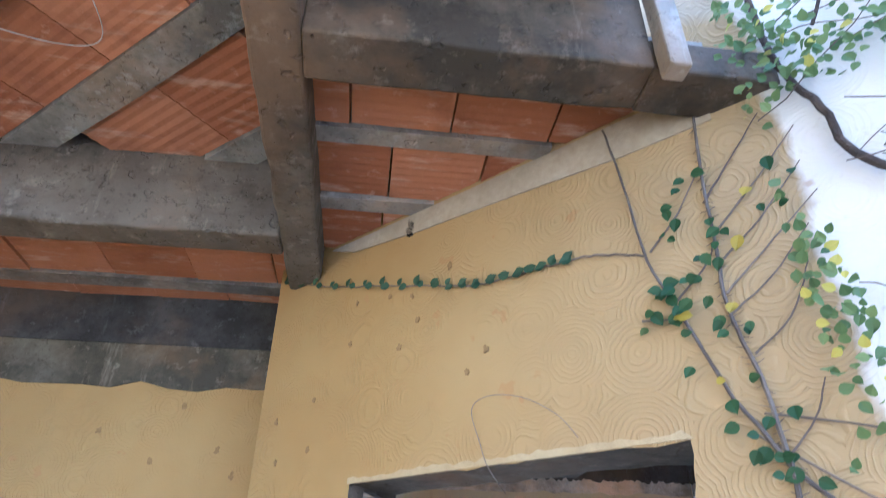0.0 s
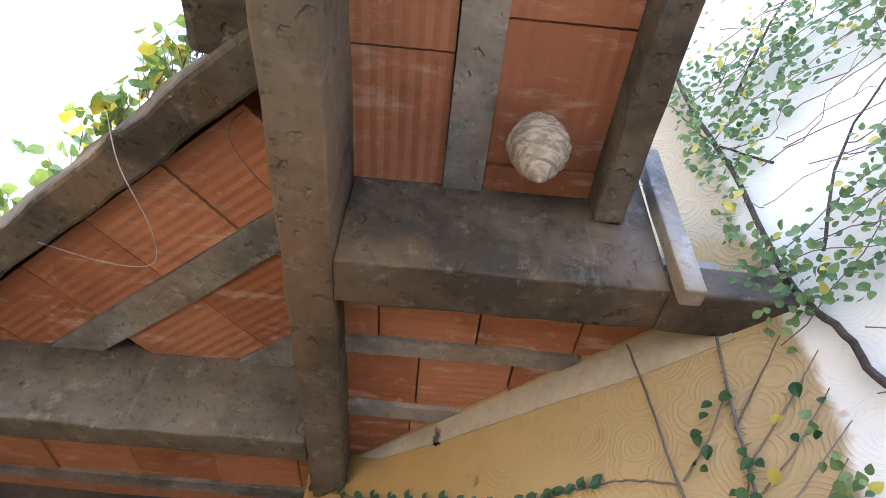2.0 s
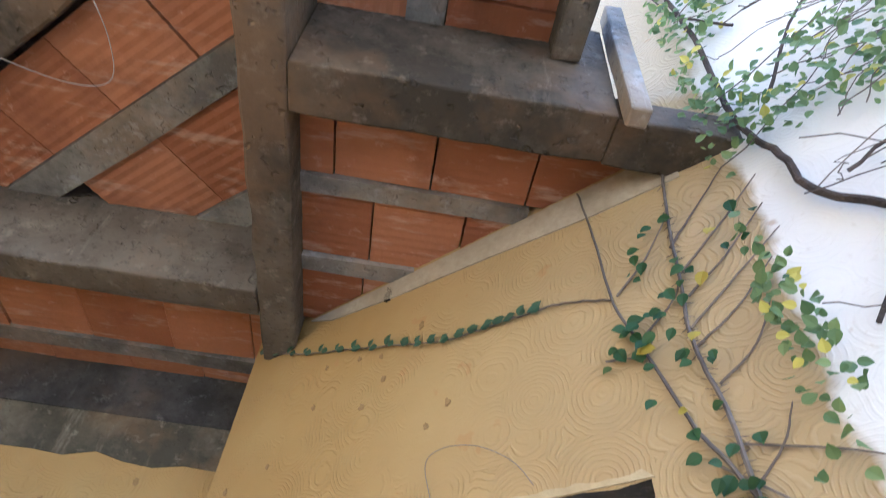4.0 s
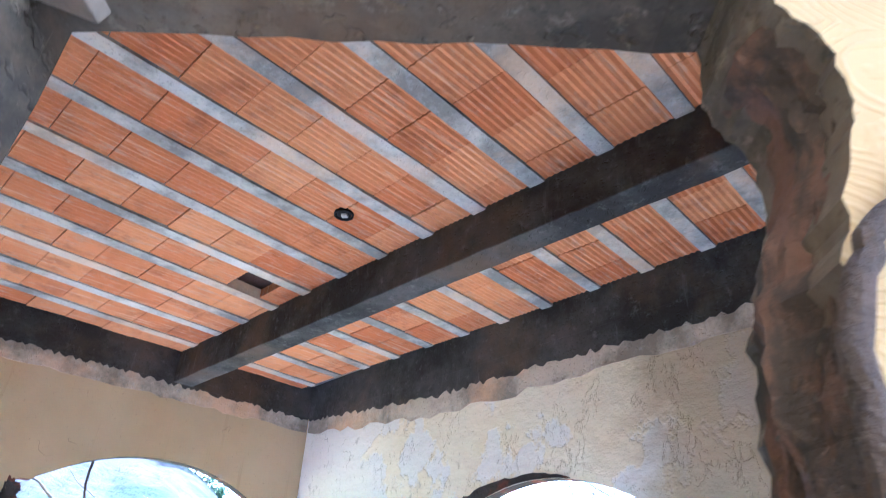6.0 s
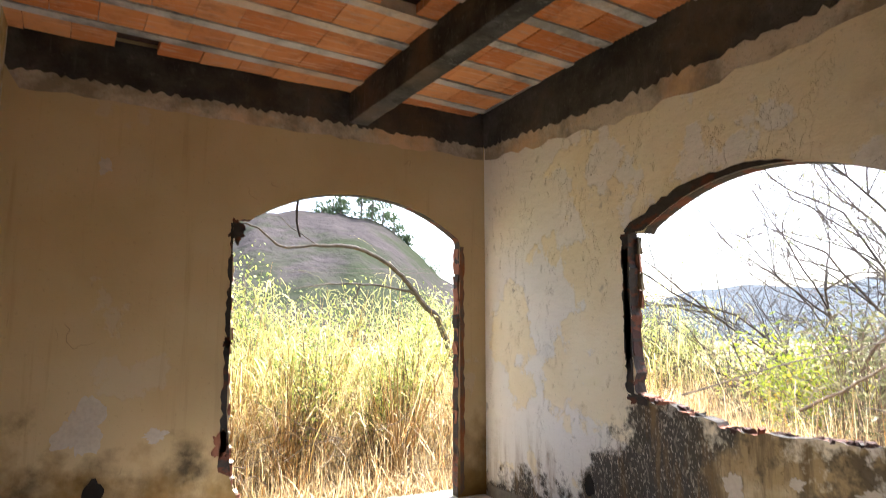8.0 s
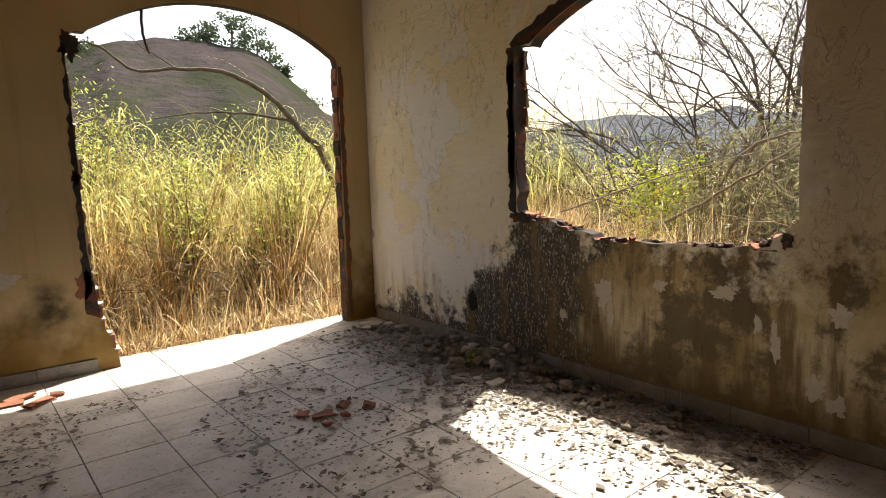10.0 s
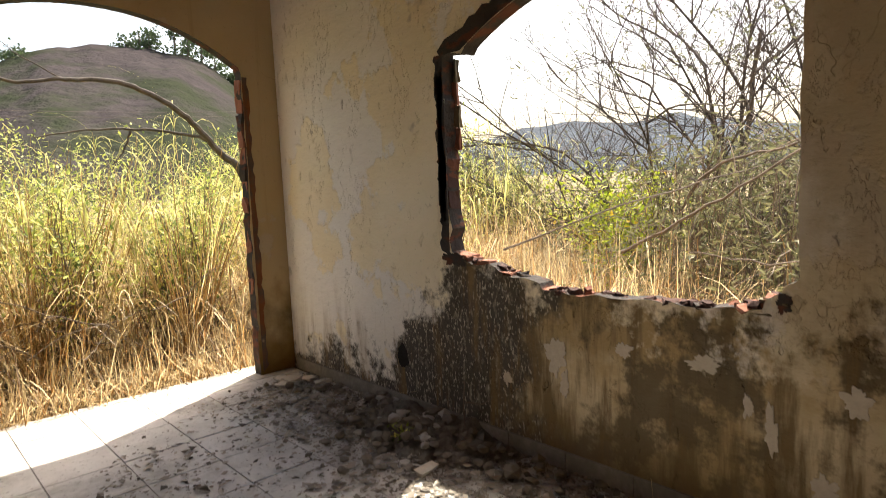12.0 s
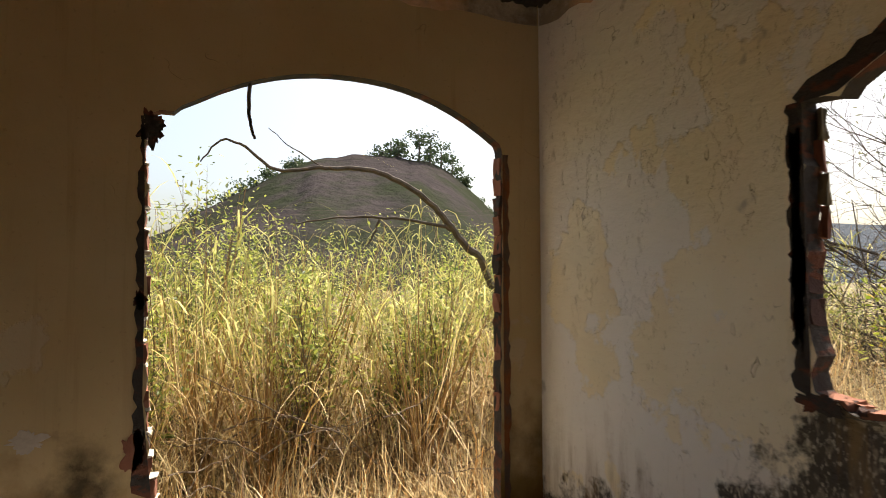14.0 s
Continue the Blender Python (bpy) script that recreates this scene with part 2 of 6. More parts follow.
def tile_floor():
    m = Mat("dusty_floor_tile", 0.75, 0.3)
    c = m.mix(m.ramp(m.noise(3.5, 5), 0.35, 0.65), (0.46, 0.445, 0.42), (0.60, 0.58, 0.55))
    vor = m.node("ShaderNodeTexVoronoi", Scale=3.0)
    m.link(m.pos, vor.inputs["Vector"])
    veins = m.ramp(m.math("SINE", m.math("MULTIPLY", vor.outputs["Distance"], 36.0), 0.0), 0.55, 0.95, 0, 0.35)
    c = m.mix(m.math("MULTIPLY", veins, m.ramp(m.noise(2.2), 0.4, 0.6)), c, (0.72, 0.70, 0.68))
    c = m.mix(m.ramp(m.noise(2.2, 7, 0.68), 0.5, 0.66, 0, 0.55), c, (0.17, 0.15, 0.125))
    c = m.mix(m.ramp(m.noise(40, 4), 0.58, 0.7, 0, 0.6), c, (0.1, 0.085, 0.07))
    return m.finish(c, [(m.noise(40, 5), 0.4, 0.004)])


def grass_mat():
    """Straw at the foot, yellow-green at the tip, each blade a little different."""
    m = Mat("tall_grass_blades", 0.6, 0.3)
    z = m.math("ADD", m.axis(2), m.ramp(m.noise(0.9, 3), 0.3, 0.7, -0.5, 0.5))
    straw = m.mix(m.rnd(), (0.24, 0.13, 0.04), (0.90, 0.70, 0.30))
    green = m.mix(m.rnd(), (0.15, 0.18, 0.035), (0.78, 0.71, 0.27))
    c = m.mix(m.ramp(z, 0.40, 1.15), straw, green)
    return m.leafy(c)


def leaf_mat(name, a, b, c3=None, amount=0.12):
    m = Mat(name, 0.5, 0.4)
    c = m.mix(m.rnd(), a, b)
    if c3:
        pick = m.ramp(m.math("FRACT", m.math("MULTIPLY", m.rnd(), 37.7), 0.0), 1.0 - amount, 1.0 - amount + 0.02)
        c = m.mix(pick, c, c3)
    return m.leafy(c)


M_IN, M_WIN, M_OUT = plaster_inside(), plaster_window(), plaster_outside()
M_BEAM = concrete("sooty_concrete", (0.055, 0.05, 0.045), (0.10, 0.092, 0.082))
M_PORCHBEAM = concrete("weathered_concrete", (0.090, 0.072, 0.050), (0.165, 0.136, 0.098), 0.8)
M_JOIST = concrete("grey_joist_concrete", (0.47, 0.445, 0.405), (0.57, 0.54, 0.49), 0.25)
# brown cement, darkened further by the porch back's shade put into the colour
M_CEMENT = concrete("cement_render", (0.115, 0.098, 0.062), (0.19, 0.165, 0.115))
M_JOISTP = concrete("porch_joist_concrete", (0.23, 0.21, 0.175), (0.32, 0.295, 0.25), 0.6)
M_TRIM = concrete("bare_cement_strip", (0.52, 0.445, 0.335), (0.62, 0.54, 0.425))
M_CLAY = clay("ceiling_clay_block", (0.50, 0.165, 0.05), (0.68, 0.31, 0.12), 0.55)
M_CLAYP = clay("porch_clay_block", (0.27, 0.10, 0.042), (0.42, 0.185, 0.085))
M_BRICK = varied("broken_red_brick", (0.16, 0.062, 0.038), (0.29, 0.125, 0.078))
# dark from soot, and from the openings' shade put into the colour
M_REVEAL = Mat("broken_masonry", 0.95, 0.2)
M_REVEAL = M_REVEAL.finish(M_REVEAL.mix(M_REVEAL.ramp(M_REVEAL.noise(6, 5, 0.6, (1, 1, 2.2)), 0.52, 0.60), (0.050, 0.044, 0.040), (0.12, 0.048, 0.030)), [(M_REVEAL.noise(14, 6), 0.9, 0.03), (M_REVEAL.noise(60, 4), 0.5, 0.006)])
M_REDWOOD = Mat("red_brown_masonry", 0.95, 0.2)
M_REDWOOD = M_REDWOOD.finish(M_REDWOOD.mix(M_REDWOOD.ramp(M_REDWOOD.noise(9, 6, 0.65, (1, 1, 0.5)), 0.42, 0.58), (0.26, 0.095, 0.04), (0.13, 0.10, 0.08)), [(M_REDWOOD.noise(14, 6, 0.6, (1, 1, 0.5)), 0.9, 0.03)])
M_LINTEL = concrete("rough_doorway_concrete", (0.10, 0.080, 0.056), (0.17, 0.14, 0.10), 0.7)
M_TILE = tile_floor()
M_GROUT = plain("floor_screed", (0.10, 0.09, 0.08), (0.16, 0.145, 0.13))
M_SOIL = plain("dry_soil", (0.10, 0.08, 0.035), (0.19, 0.15, 0.07), 2.0)
M_SKIRT = plain("dusty_skirting_tile", (0.17, 0.155, 0.135), (0.30, 0.28, 0.25), 7)
# window jamb bricks: soot and the jamb's shade, both in the colour
M_JAMB = varied("sooty_shaded_brick", (0.035, 0.027, 0.025), (0.075, 0.036, 0.028), 0.95, 0.6)
M_WOOD = plain("grey_weathered_wood", (0.20, 0.16, 0.12), (0.32, 0.27, 0.21), 6)
M_BARK = plain("grey_bark", (0.09, 0.072, 0.06), (0.19, 0.155, 0.125), 12)
M_DEADWOOD = plain("grey_dead_wood", (0.060, 0.050, 0.042), (0.125, 0.105, 0.088), 14)
# darkness inside the ceiling gaps, put into the slab's red-brown colour
M_VOID = plain("roof_underside", (0.045, 0.02, 0.013), (0.07, 0.032, 0.02))
M_LIANA = plain("brown_liana_bark", (0.055, 0.040, 0.030), (0.13, 0.095, 0.07), 16, 0.95, 0.8, 0.012)
M_TWIG = varied("bare_twigs", (0.12, 0.09, 0.07), (0.24, 0.19, 0.14))
M_GRASS = grass_mat()
M_STALK = varied("cane_stalk", (0.26, 0.14, 0.05), (0.58, 0.42, 0.19))
M_LEAF = leaf_mat("shrub_leaves", (0.055, 0.095, 0.022), (0.50, 0.54, 0.12), (0.66, 0.63, 0.20), 0.10)
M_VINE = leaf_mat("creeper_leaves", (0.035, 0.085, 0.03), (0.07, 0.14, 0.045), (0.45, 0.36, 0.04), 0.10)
M_ROCK = plain("hillside_rock", (0.20, 0.16, 0.14), (0.30, 0.25, 0.22), 0.08, 0.95, 0.6, 2.0)
M_FAR = leaf_mat("far_tree_leaves", (0.035, 0.06, 0.025), (0.08, 0.11, 0.05))
# creeper leaves again in lighter greens, the sun put into their colour
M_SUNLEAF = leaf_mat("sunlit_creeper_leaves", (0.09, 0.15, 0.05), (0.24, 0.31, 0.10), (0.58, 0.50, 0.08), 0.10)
# brighter yellow-greens: light coming through these leaves is part of the colour
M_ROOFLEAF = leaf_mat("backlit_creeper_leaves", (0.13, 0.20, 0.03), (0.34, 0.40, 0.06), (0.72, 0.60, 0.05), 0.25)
M_PALE = plain("bare_lime_plaster", (0.50, 0.45, 0.37), (0.58, 0.53, 0.46), 5)
M_CREAM = plain("stained_cream_render", (0.36, 0.29, 0.19), (0.47, 0.395, 0.28), 7)
M_OCHRE = plain("flaking_ochre_paint", (0.42, 0.31, 0.15), (0.50, 0.40, 0.23), 6)
M_STRAW = leaf_mat("tangled_straw", (0.13, 0.065, 0.024), (0.98, 0.80, 0.46), (0.50, 0.27, 0.09), 0.12)
M_LIME = leaf_mat("lime_leaves", (0.26, 0.36, 0.03), (0.58, 0.62, 0.07), (0.62, 0.44, 0.05), 0.08)
M_OLIVE = leaf_mat("dull_olive_leaves", (0.12, 0.13, 0.06), (0.28, 0.27, 0.14))
M_DARKTWIG = varied("dark_twigs", (0.06, 0.05, 0.045), (0.13, 0.105, 0.09))
M_DIRT = varied("dark_rubble", (0.075, 0.062, 0.05), (0.20, 0.17, 0.135))
M_HILL = Mat("bare_hillside", 1.0, 0.0)
M_HILL = M_HILL.finish(M_HILL.mix(M_HILL.ramp(M_HILL.noise(0.035, 6, 0.65), 0.46, 0.58), M_HILL.mix(M_HILL.noise(0.25, 5), (0.027, 0.024, 0.025), (0.064, 0.055, 0.054)), (0.030, 0.034, 0.022)), [(M_HILL.noise(0.3, 5), 0.8, 1.5)])
# the haze of distance is put into the ridge as a bluish tone
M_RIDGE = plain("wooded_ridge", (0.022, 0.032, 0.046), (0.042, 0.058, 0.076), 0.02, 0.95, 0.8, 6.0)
M_NEST = Mat("paper_wasp_nest", 0.9, 0.2)
M_NEST = M_NEST.finish(M_NEST.mix(M_NEST.ramp(M_NEST.noise(26, 3, 0.5, (1.0, 1.0, 3.2), 1.5), 0.4, 0.6), (0.23, 0.18, 0.13), (0.42, 0.35, 0.27)), [(M_NEST.noise(26, 3, 0.5, (1.0, 1.0, 3.2), 1.5), 0.7, 0.01)])
M_GARLAND = Mat("garland_leaves", 0.5, 0.4)
M_GARLAND = M_GARLAND.finish((0.035, 0.075, 0.035))
M_PEEL = Mat("peeling_ochre_wall", 0.93, 0.2)
M_PEEL = M_PEEL.finish(M_PEEL.mix(M_PEEL.ramp(M_PEEL.noise(5, 6, 0.65, (1, 1, 0.4)), 0.45, 0.55), M_PEEL.mix(M_PEEL.ramp(M_PEEL.noise(3, 5), 0.4, 0.6), (0.58, 0.42, 0.20), (0.36, 0.21, 0.07)), (0.60, 0.53, 0.42)), [(M_PEEL.noise(5, 6, 0.65, (1, 1, 0.4)), 0.9, 0.03), (M_PEEL.noise(30, 5), 0.5, 0.008)])
M_DEBRIS = varied("plaster_rubble", (0.20, 0.18, 0.16), (0.48, 0.45, 0.41))
M_LITTER = varied("leaf_litter", (0.075, 0.06, 0.045), (0.42, 0.37, 0.31))
M_CORE = Mat("crumbled_jamb", 0.95, 0.2)
M_CORE = M_CORE.finish(M_CORE.mix(M_CORE.ramp(M_CORE.noise(13, 7, 0.7, (1, 1, 0.4)), 0.46, 0.58), (0.055, 0.042, 0.032), (0.125, 0.072, 0.048)), [(M_CORE.noise(30, 6), 0.9, 0.012), (M_CORE.noise(90, 4), 0.6, 0.004)])
M_BLISTER = plain("brown_blister", (0.24, 0.15, 0.055), (0.31, 0.20, 0.08), 60)
M_EARTH = plain("dark_rubble_earth", (0.11, 0.093, 0.075), (0.24, 0.21, 0.175), 18, 0.95, 0.8, 0.02)
M_CABLE = plain("old_cable", (0.45, 0.42, 0.38), (0.6, 0.56, 0.5), 30, 0.6)
M_BLACK = plain("black_void", (0.012, 0.01, 0.009), (0.02, 0.017, 0.015))


# ---- building helpers ----
def mesh_ob(name, verts, faces, mats, parent=None, label="", index=None):
    me = bpy.data.meshes.new(name)
    me.from_pydata(verts, [], faces)
    for m in (mats if isinstance(mats, (list, tuple)) else [mats]):
        me.materials.append(m)
    if index is not None:
        me.polygons.foreach_set("material_index", index)
    me.update()
    ob = new(name, me)
    ob.parent = parent
    if label:
        ob["label"] = label
    return ob


def from_bm(name, bm, mats, parent=None, label=""):
    bmesh.ops.recalc_face_normals(bm, faces=bm.faces)
    me = bpy.data.meshes.new(name)
    bm.to_mesh(me)
    bm.free()
    for m in (mats if isinstance(mats, (list, tuple)) else [mats]):
        me.materials.append(m)
    ob = new(name, me)
    ob.parent = parent
    if label:
        ob["label"] = label
    return ob


def add_box(bm, lo, hi, m=None, mat=0, bevel=0.0):
    r = bmesh.ops.create_cube(bm, size=1.0)
    c = [(a + b) / 2 for a, b in zip(lo, hi)]
    d = [b - a for a, b in zip(lo, hi)]
    mm = Matrix.Translation(c) @ Matrix.Diagonal((*d, 1))
    bmesh.ops.transform(bm, matrix=(m @ mm) if m else mm, verts=r["verts"])
    faces = {f for v in r["verts"] for f in v.link_faces}
    for f in faces:
        f.material_index = mat
    return r["verts"]


from mathutils.geometry import tessellate_polygon


def slab_shape(outer, holes, place, t):
    """Vertices and faces of a plate with holes: outlines in (u, v), put into space by place(u, v, depth), depth 0 to t."""
    loops = [outer] + holes
    flat = [p for lp in loops for p in lp]
    tris = tessellate_polygon([[Vector((u, v, 0)) for u, v in lp] for lp in loops])
    n = len(flat)
    verts = [place(u, v, 0) for u, v in flat] + [place(u, v, t) for u, v in flat]
    faces = [tuple(f) for f in tris] + [tuple(i + n for i in reversed(f)) for f in tris]
    start = 0
    sides = []
    for lp in loops:
        k = len(lp)
        for i in range(k):
            a, b = start + i, start + (i + 1) % k
            sides.append((a, b, b + n, a + n))
        start += k
    return verts, faces, sides


def wall(name, outer, holes, place, t, mats, label):
    """A wall with thickness and openings; mats: inner face, outer face, reveals."""
    verts, faces, sides = slab_shape(outer, holes, place, t)
    half = len(faces) // 2
    idx = [0] * half + [1] * half + [2] * len(sides)
    ob = mesh_ob(name, verts, faces + sides, mats, index=idx)
    bm = bmesh.new()
    bm.from_mesh(ob.data)
    bmesh.ops.recalc_face_normals(bm, faces=bm.faces)
    bm.to_mesh(ob.data)
    bm.free()
    return tagged(ob, label, "wall", kind="structure")


def ragged(a, b, n, amp, rng, ends=True):
    """Points from a to b with a broken edge."""
    out = []
    dx, dy = b[0] - a[0], b[1] - a[1]
    ln = math.hypot(dx, dy)
    for i in range(n):
        k = i / n
        w = 0 if i == 0 and ends else rng.uniform(-amp, amp)
        out.append((a[0] + dx * k - dy / ln * w, a[1] + dy * k + dx / ln * w))
    return out

# ---- plan ----
XL, XR, YD = -0.41, 3.203, 5.952          # left wall, window wall, garden-door wall (inner faces)
CEIL, BEAM_Z, TOP = 3.28, 3.03, 3.5
TD, TW, TG = 0.09, 0.095, 0.17             # wall thicknesses
C = 1.595                                  # outer face of the diagonal wall: x + y = C
R2 = math.sqrt(0.5)


def on_diag(s, v, d):
    return (C / 2 + R2 * s + R2 * d, C / 2 - R2 * s + R2 * d, v)


def on_door(u, v, d):
    return (u, YD + d, v)


def on_window(u, v, d):
    return (XR + d, u, v)


# ---- ground and floors ----
def ground_sheet():
    xs = [-900, -300, -100, -40, -15, -6, -3, 0, 3, 6, 9, 13, 18, 25, 40, 100, 300, 900]
    verts, faces = [], []
    for j, y in enumerate(xs):
        for i, x in enumerate(xs):
            verts.append((x, y, -0.14 + (0.05 * noise.noise((x * 0.3, y * 0.3, 0)) if abs(x) + abs(y) < 60 else 0)))
    k = len(xs)
    for j in range(k - 1):
        for i in range(k - 1):
            faces.append((j * k + i, j * k + i + 1, (j + 1) * k + i + 1, (j + 1) * k + i))
    return tagged(mesh_ob("ground", verts, faces, M_SOIL), "dry brown soil under the overgrown garden", "ground", kind="structure")


ground_sheet()
v, f, s = slab_shape([(-0.6, 6.08), (-0.6, 1.5), (-4.2, 1.5), (-4.2, -3.0), (3.36, -3.0), (3.36, 6.08)], [], lambda u, w, d: (u, w, -0.03 - d), 0.2)
tagged(mesh_ob("floor", v, f + s, M_GROUT), "dark screed floor under dusty tiles", "floor", kind="structure")

# ---- walls ----
rng = random.Random(4)


def arch(a, b, rise, n=16):
    """A flattened arch from a to b in (u, v)."""
    pts = []
    for i in range(n + 1):
        k = i / n
        pts.append((a[0] + (b[0] - a[0]) * k, a[1] + (b[1] - a[1]) * k + rise * math.sin(math.pi * k) ** 0.8))
    return pts


DOOR_L = [(1.19, 0.0), (1.11, 0.30), (1.06, 0.80), (1.06, 1.15), (1.055, 1.65), (1.045, 2.13)]
left_jamb = []
for a, b in zip(DOOR_L, DOOR_L[1:]):
    left_jamb += ragged(a, b, 7, 0.018, rng)
right_jamb = ragged((2.945, 2.11), (2.925, 0.0), 30, 0.009, rng)
door_arch = [(1.045, 2.135), (1.11, 2.165), (1.17, 2.165), (1.20, 2.195)] + [(x, 2.445 - 0.315 * abs((x - 2.04) / 0.92) ** 2.2) for x in np.linspace(1.28, 2.93, 18)]
outline = [(-0.6, -0.14)] + [(1.19, -0.14)] + left_jamb + door_arch + right_jamb + [(2.925, -0.14), (XR, -0.14), (XR, TOP), (-0.6, TOP)]
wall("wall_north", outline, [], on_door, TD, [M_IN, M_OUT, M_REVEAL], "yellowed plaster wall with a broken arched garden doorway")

sill = [(2.545, 0.98), (2.60, 0.93), (2.66, 0.87), (2.76, 0.85), (2.9, 0.84), (3.03, 0.85), (3.2, 0.82), (3.41, 0.83), (3.6, 0.82), (3.66, 0.86), (3.85, 0.88), (3.9, 0.91), (4.05, 0.92), (4.13, 0.94), (4.19, 0.96)]
sill2 = []
for a, b in zip(sill, sill[1:]):
    sill2 += ragged(a, b, 3, 0.012, rng, False)
win_jamb = ragged((4.21, 0.97), (4.24, 1.93), 16, 0.016, rng) + [(4.24, 1.985), (4.14, 1.975), (4.09, 1.96)]
win_arch = [(u, 2.20 - 0.25 * abs((u - 3.34) / 0.80) ** 2.0) for u in np.linspace(4.06, 2.55, 18)]
hole = sill2 + win_jamb + win_arch + ragged((2.545, 1.93), (2.555, 1.0), 8, 0.006, rng)
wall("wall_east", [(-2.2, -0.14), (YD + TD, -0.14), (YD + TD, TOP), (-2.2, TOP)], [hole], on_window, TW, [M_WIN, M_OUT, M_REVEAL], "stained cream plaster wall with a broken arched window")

DG_L = ragged((-1.09, 0.0), (-1.095, 2.07), 18, 0.006, rng)
DG_R = [(-0.272, 2.065), (-0.283, 1.97), (-0.268, 1.93), (-0.244, 1.885), (-0.240, 1.825), (-0.252, 1.78), (-0.272, 1.725), (-0.290, 1.67), (-0.297, 1.61), (-0.303, 1.52), (-0.30, 1.3), (-0.29, 1.1), (-0.305, 0.8), (-0.295, 0.4), (-0.305, 0.0)]
DG_R = [q for a, b in zip(DG_R, DG_R[1:]) for q in ragged(a, b, 4, 0.005, rng)] + [DG_R[-1]]
dg = [(-1.49, -0.14), (-1.09, -0.14)] + DG_L + ragged((-1.095, 2.085), (-0.272, 2.065), 14, 0.006, rng) + DG_R + [(-0.30, -0.14), (3.45, -0.14), (3.45, 5.2), (-1.49, 5.2)]
wall("wall_diagonal", dg, [], on_diag, TG, [M_OUT, M_IN, M_LINTEL], "swirled yellow render wall with a frameless doorway")


def box_ob(name, lo, hi, mat, label="", cat="", kind="structure", parent=None, bevel=0.0, rough=0.0):
    bm = bmesh.new()
    add_box(bm, lo, hi)
    if rough:
        longest = max(b - a for a, b in zip(lo, hi))
        n = max(2, int(longest / 0.06))
        ax = [b - a for a, b in zip(lo, hi)].index(longest)
        for i in range(1, n):
            co = [0, 0, 0]
            co[ax] = lo[ax] + longest * i / n
            no = [0, 0, 0]
            no[ax] = 1
            bmesh.ops.bisect_plane(bm, geom=bm.verts[:] + bm.edges[:] + bm.faces[:], plane_co=co, plane_no=no)
    if bevel:
        sharp = [e for e in bm.edges if len(e.link_faces) == 2 and e.calc_face_angle(0) > 1]
        bmesh.ops.bevel(bm, geom=sharp, offset=bevel, segments=2, profile=0.5, affect="EDGES")
    if rough:
        for vv in bm.verts:
            p = vv.co * 9.0
            vv.co += Vector((noise.noise(p), noise.noise(p + Vector((7, 0, 0))), noise.noise(p + Vector((0, 9, 0))))) * rough
    ob = from_bm(name, bm, mat, parent)
    if not parent:
        tagged(ob, label, cat, kind=kind)
    return ob


box_ob("wall_west", (XL - 0.13, 2.14, -0.14), (XL, YD, TOP), M_PEEL, "peeling yellow plaster wall of the room", "wall")
box_ob("wall_link", (-0.235, 1.87, -0.14), (-0.15, 2.2, TOP), M_IN, "short plaster wall beside the doorway", "wall")
box_ob("wall_back", (-4.2, 2.12, -0.14), (-0.20, 2.27, 3.3), M_OUT, "yellow render wall at the back of the porch", "wall")
# out of view: added to hold back low sky light from the south
box_ob("wall_south_blocker", (-4.2, -3.4, -0.14), (5.0, -3.2, 3.1), M_OUT, "unseen wall south of the porch, added to cut sky light", "wall")
box_ob("wall_wing", (-4.35, -6.0, -0.14), (-4.2, 9.0, 10.5), M_OUT, "tall pale render wall of the side wing", "wall")

# ---- roof over the room ----
v, f, s = slab_shape([(-0.6, 6.35), (3.6, 6.35), (3.6, -1.9), (-0.25, 1.95), (-0.6, 2.3)], [], lambda u, w, d: (u, w, CEIL + 0.08 + d), 0.16)
tagged(mesh_ob("roof", v, f + s, M_VOID), "flat concrete roof slab of the room", "roof", kind="structure")


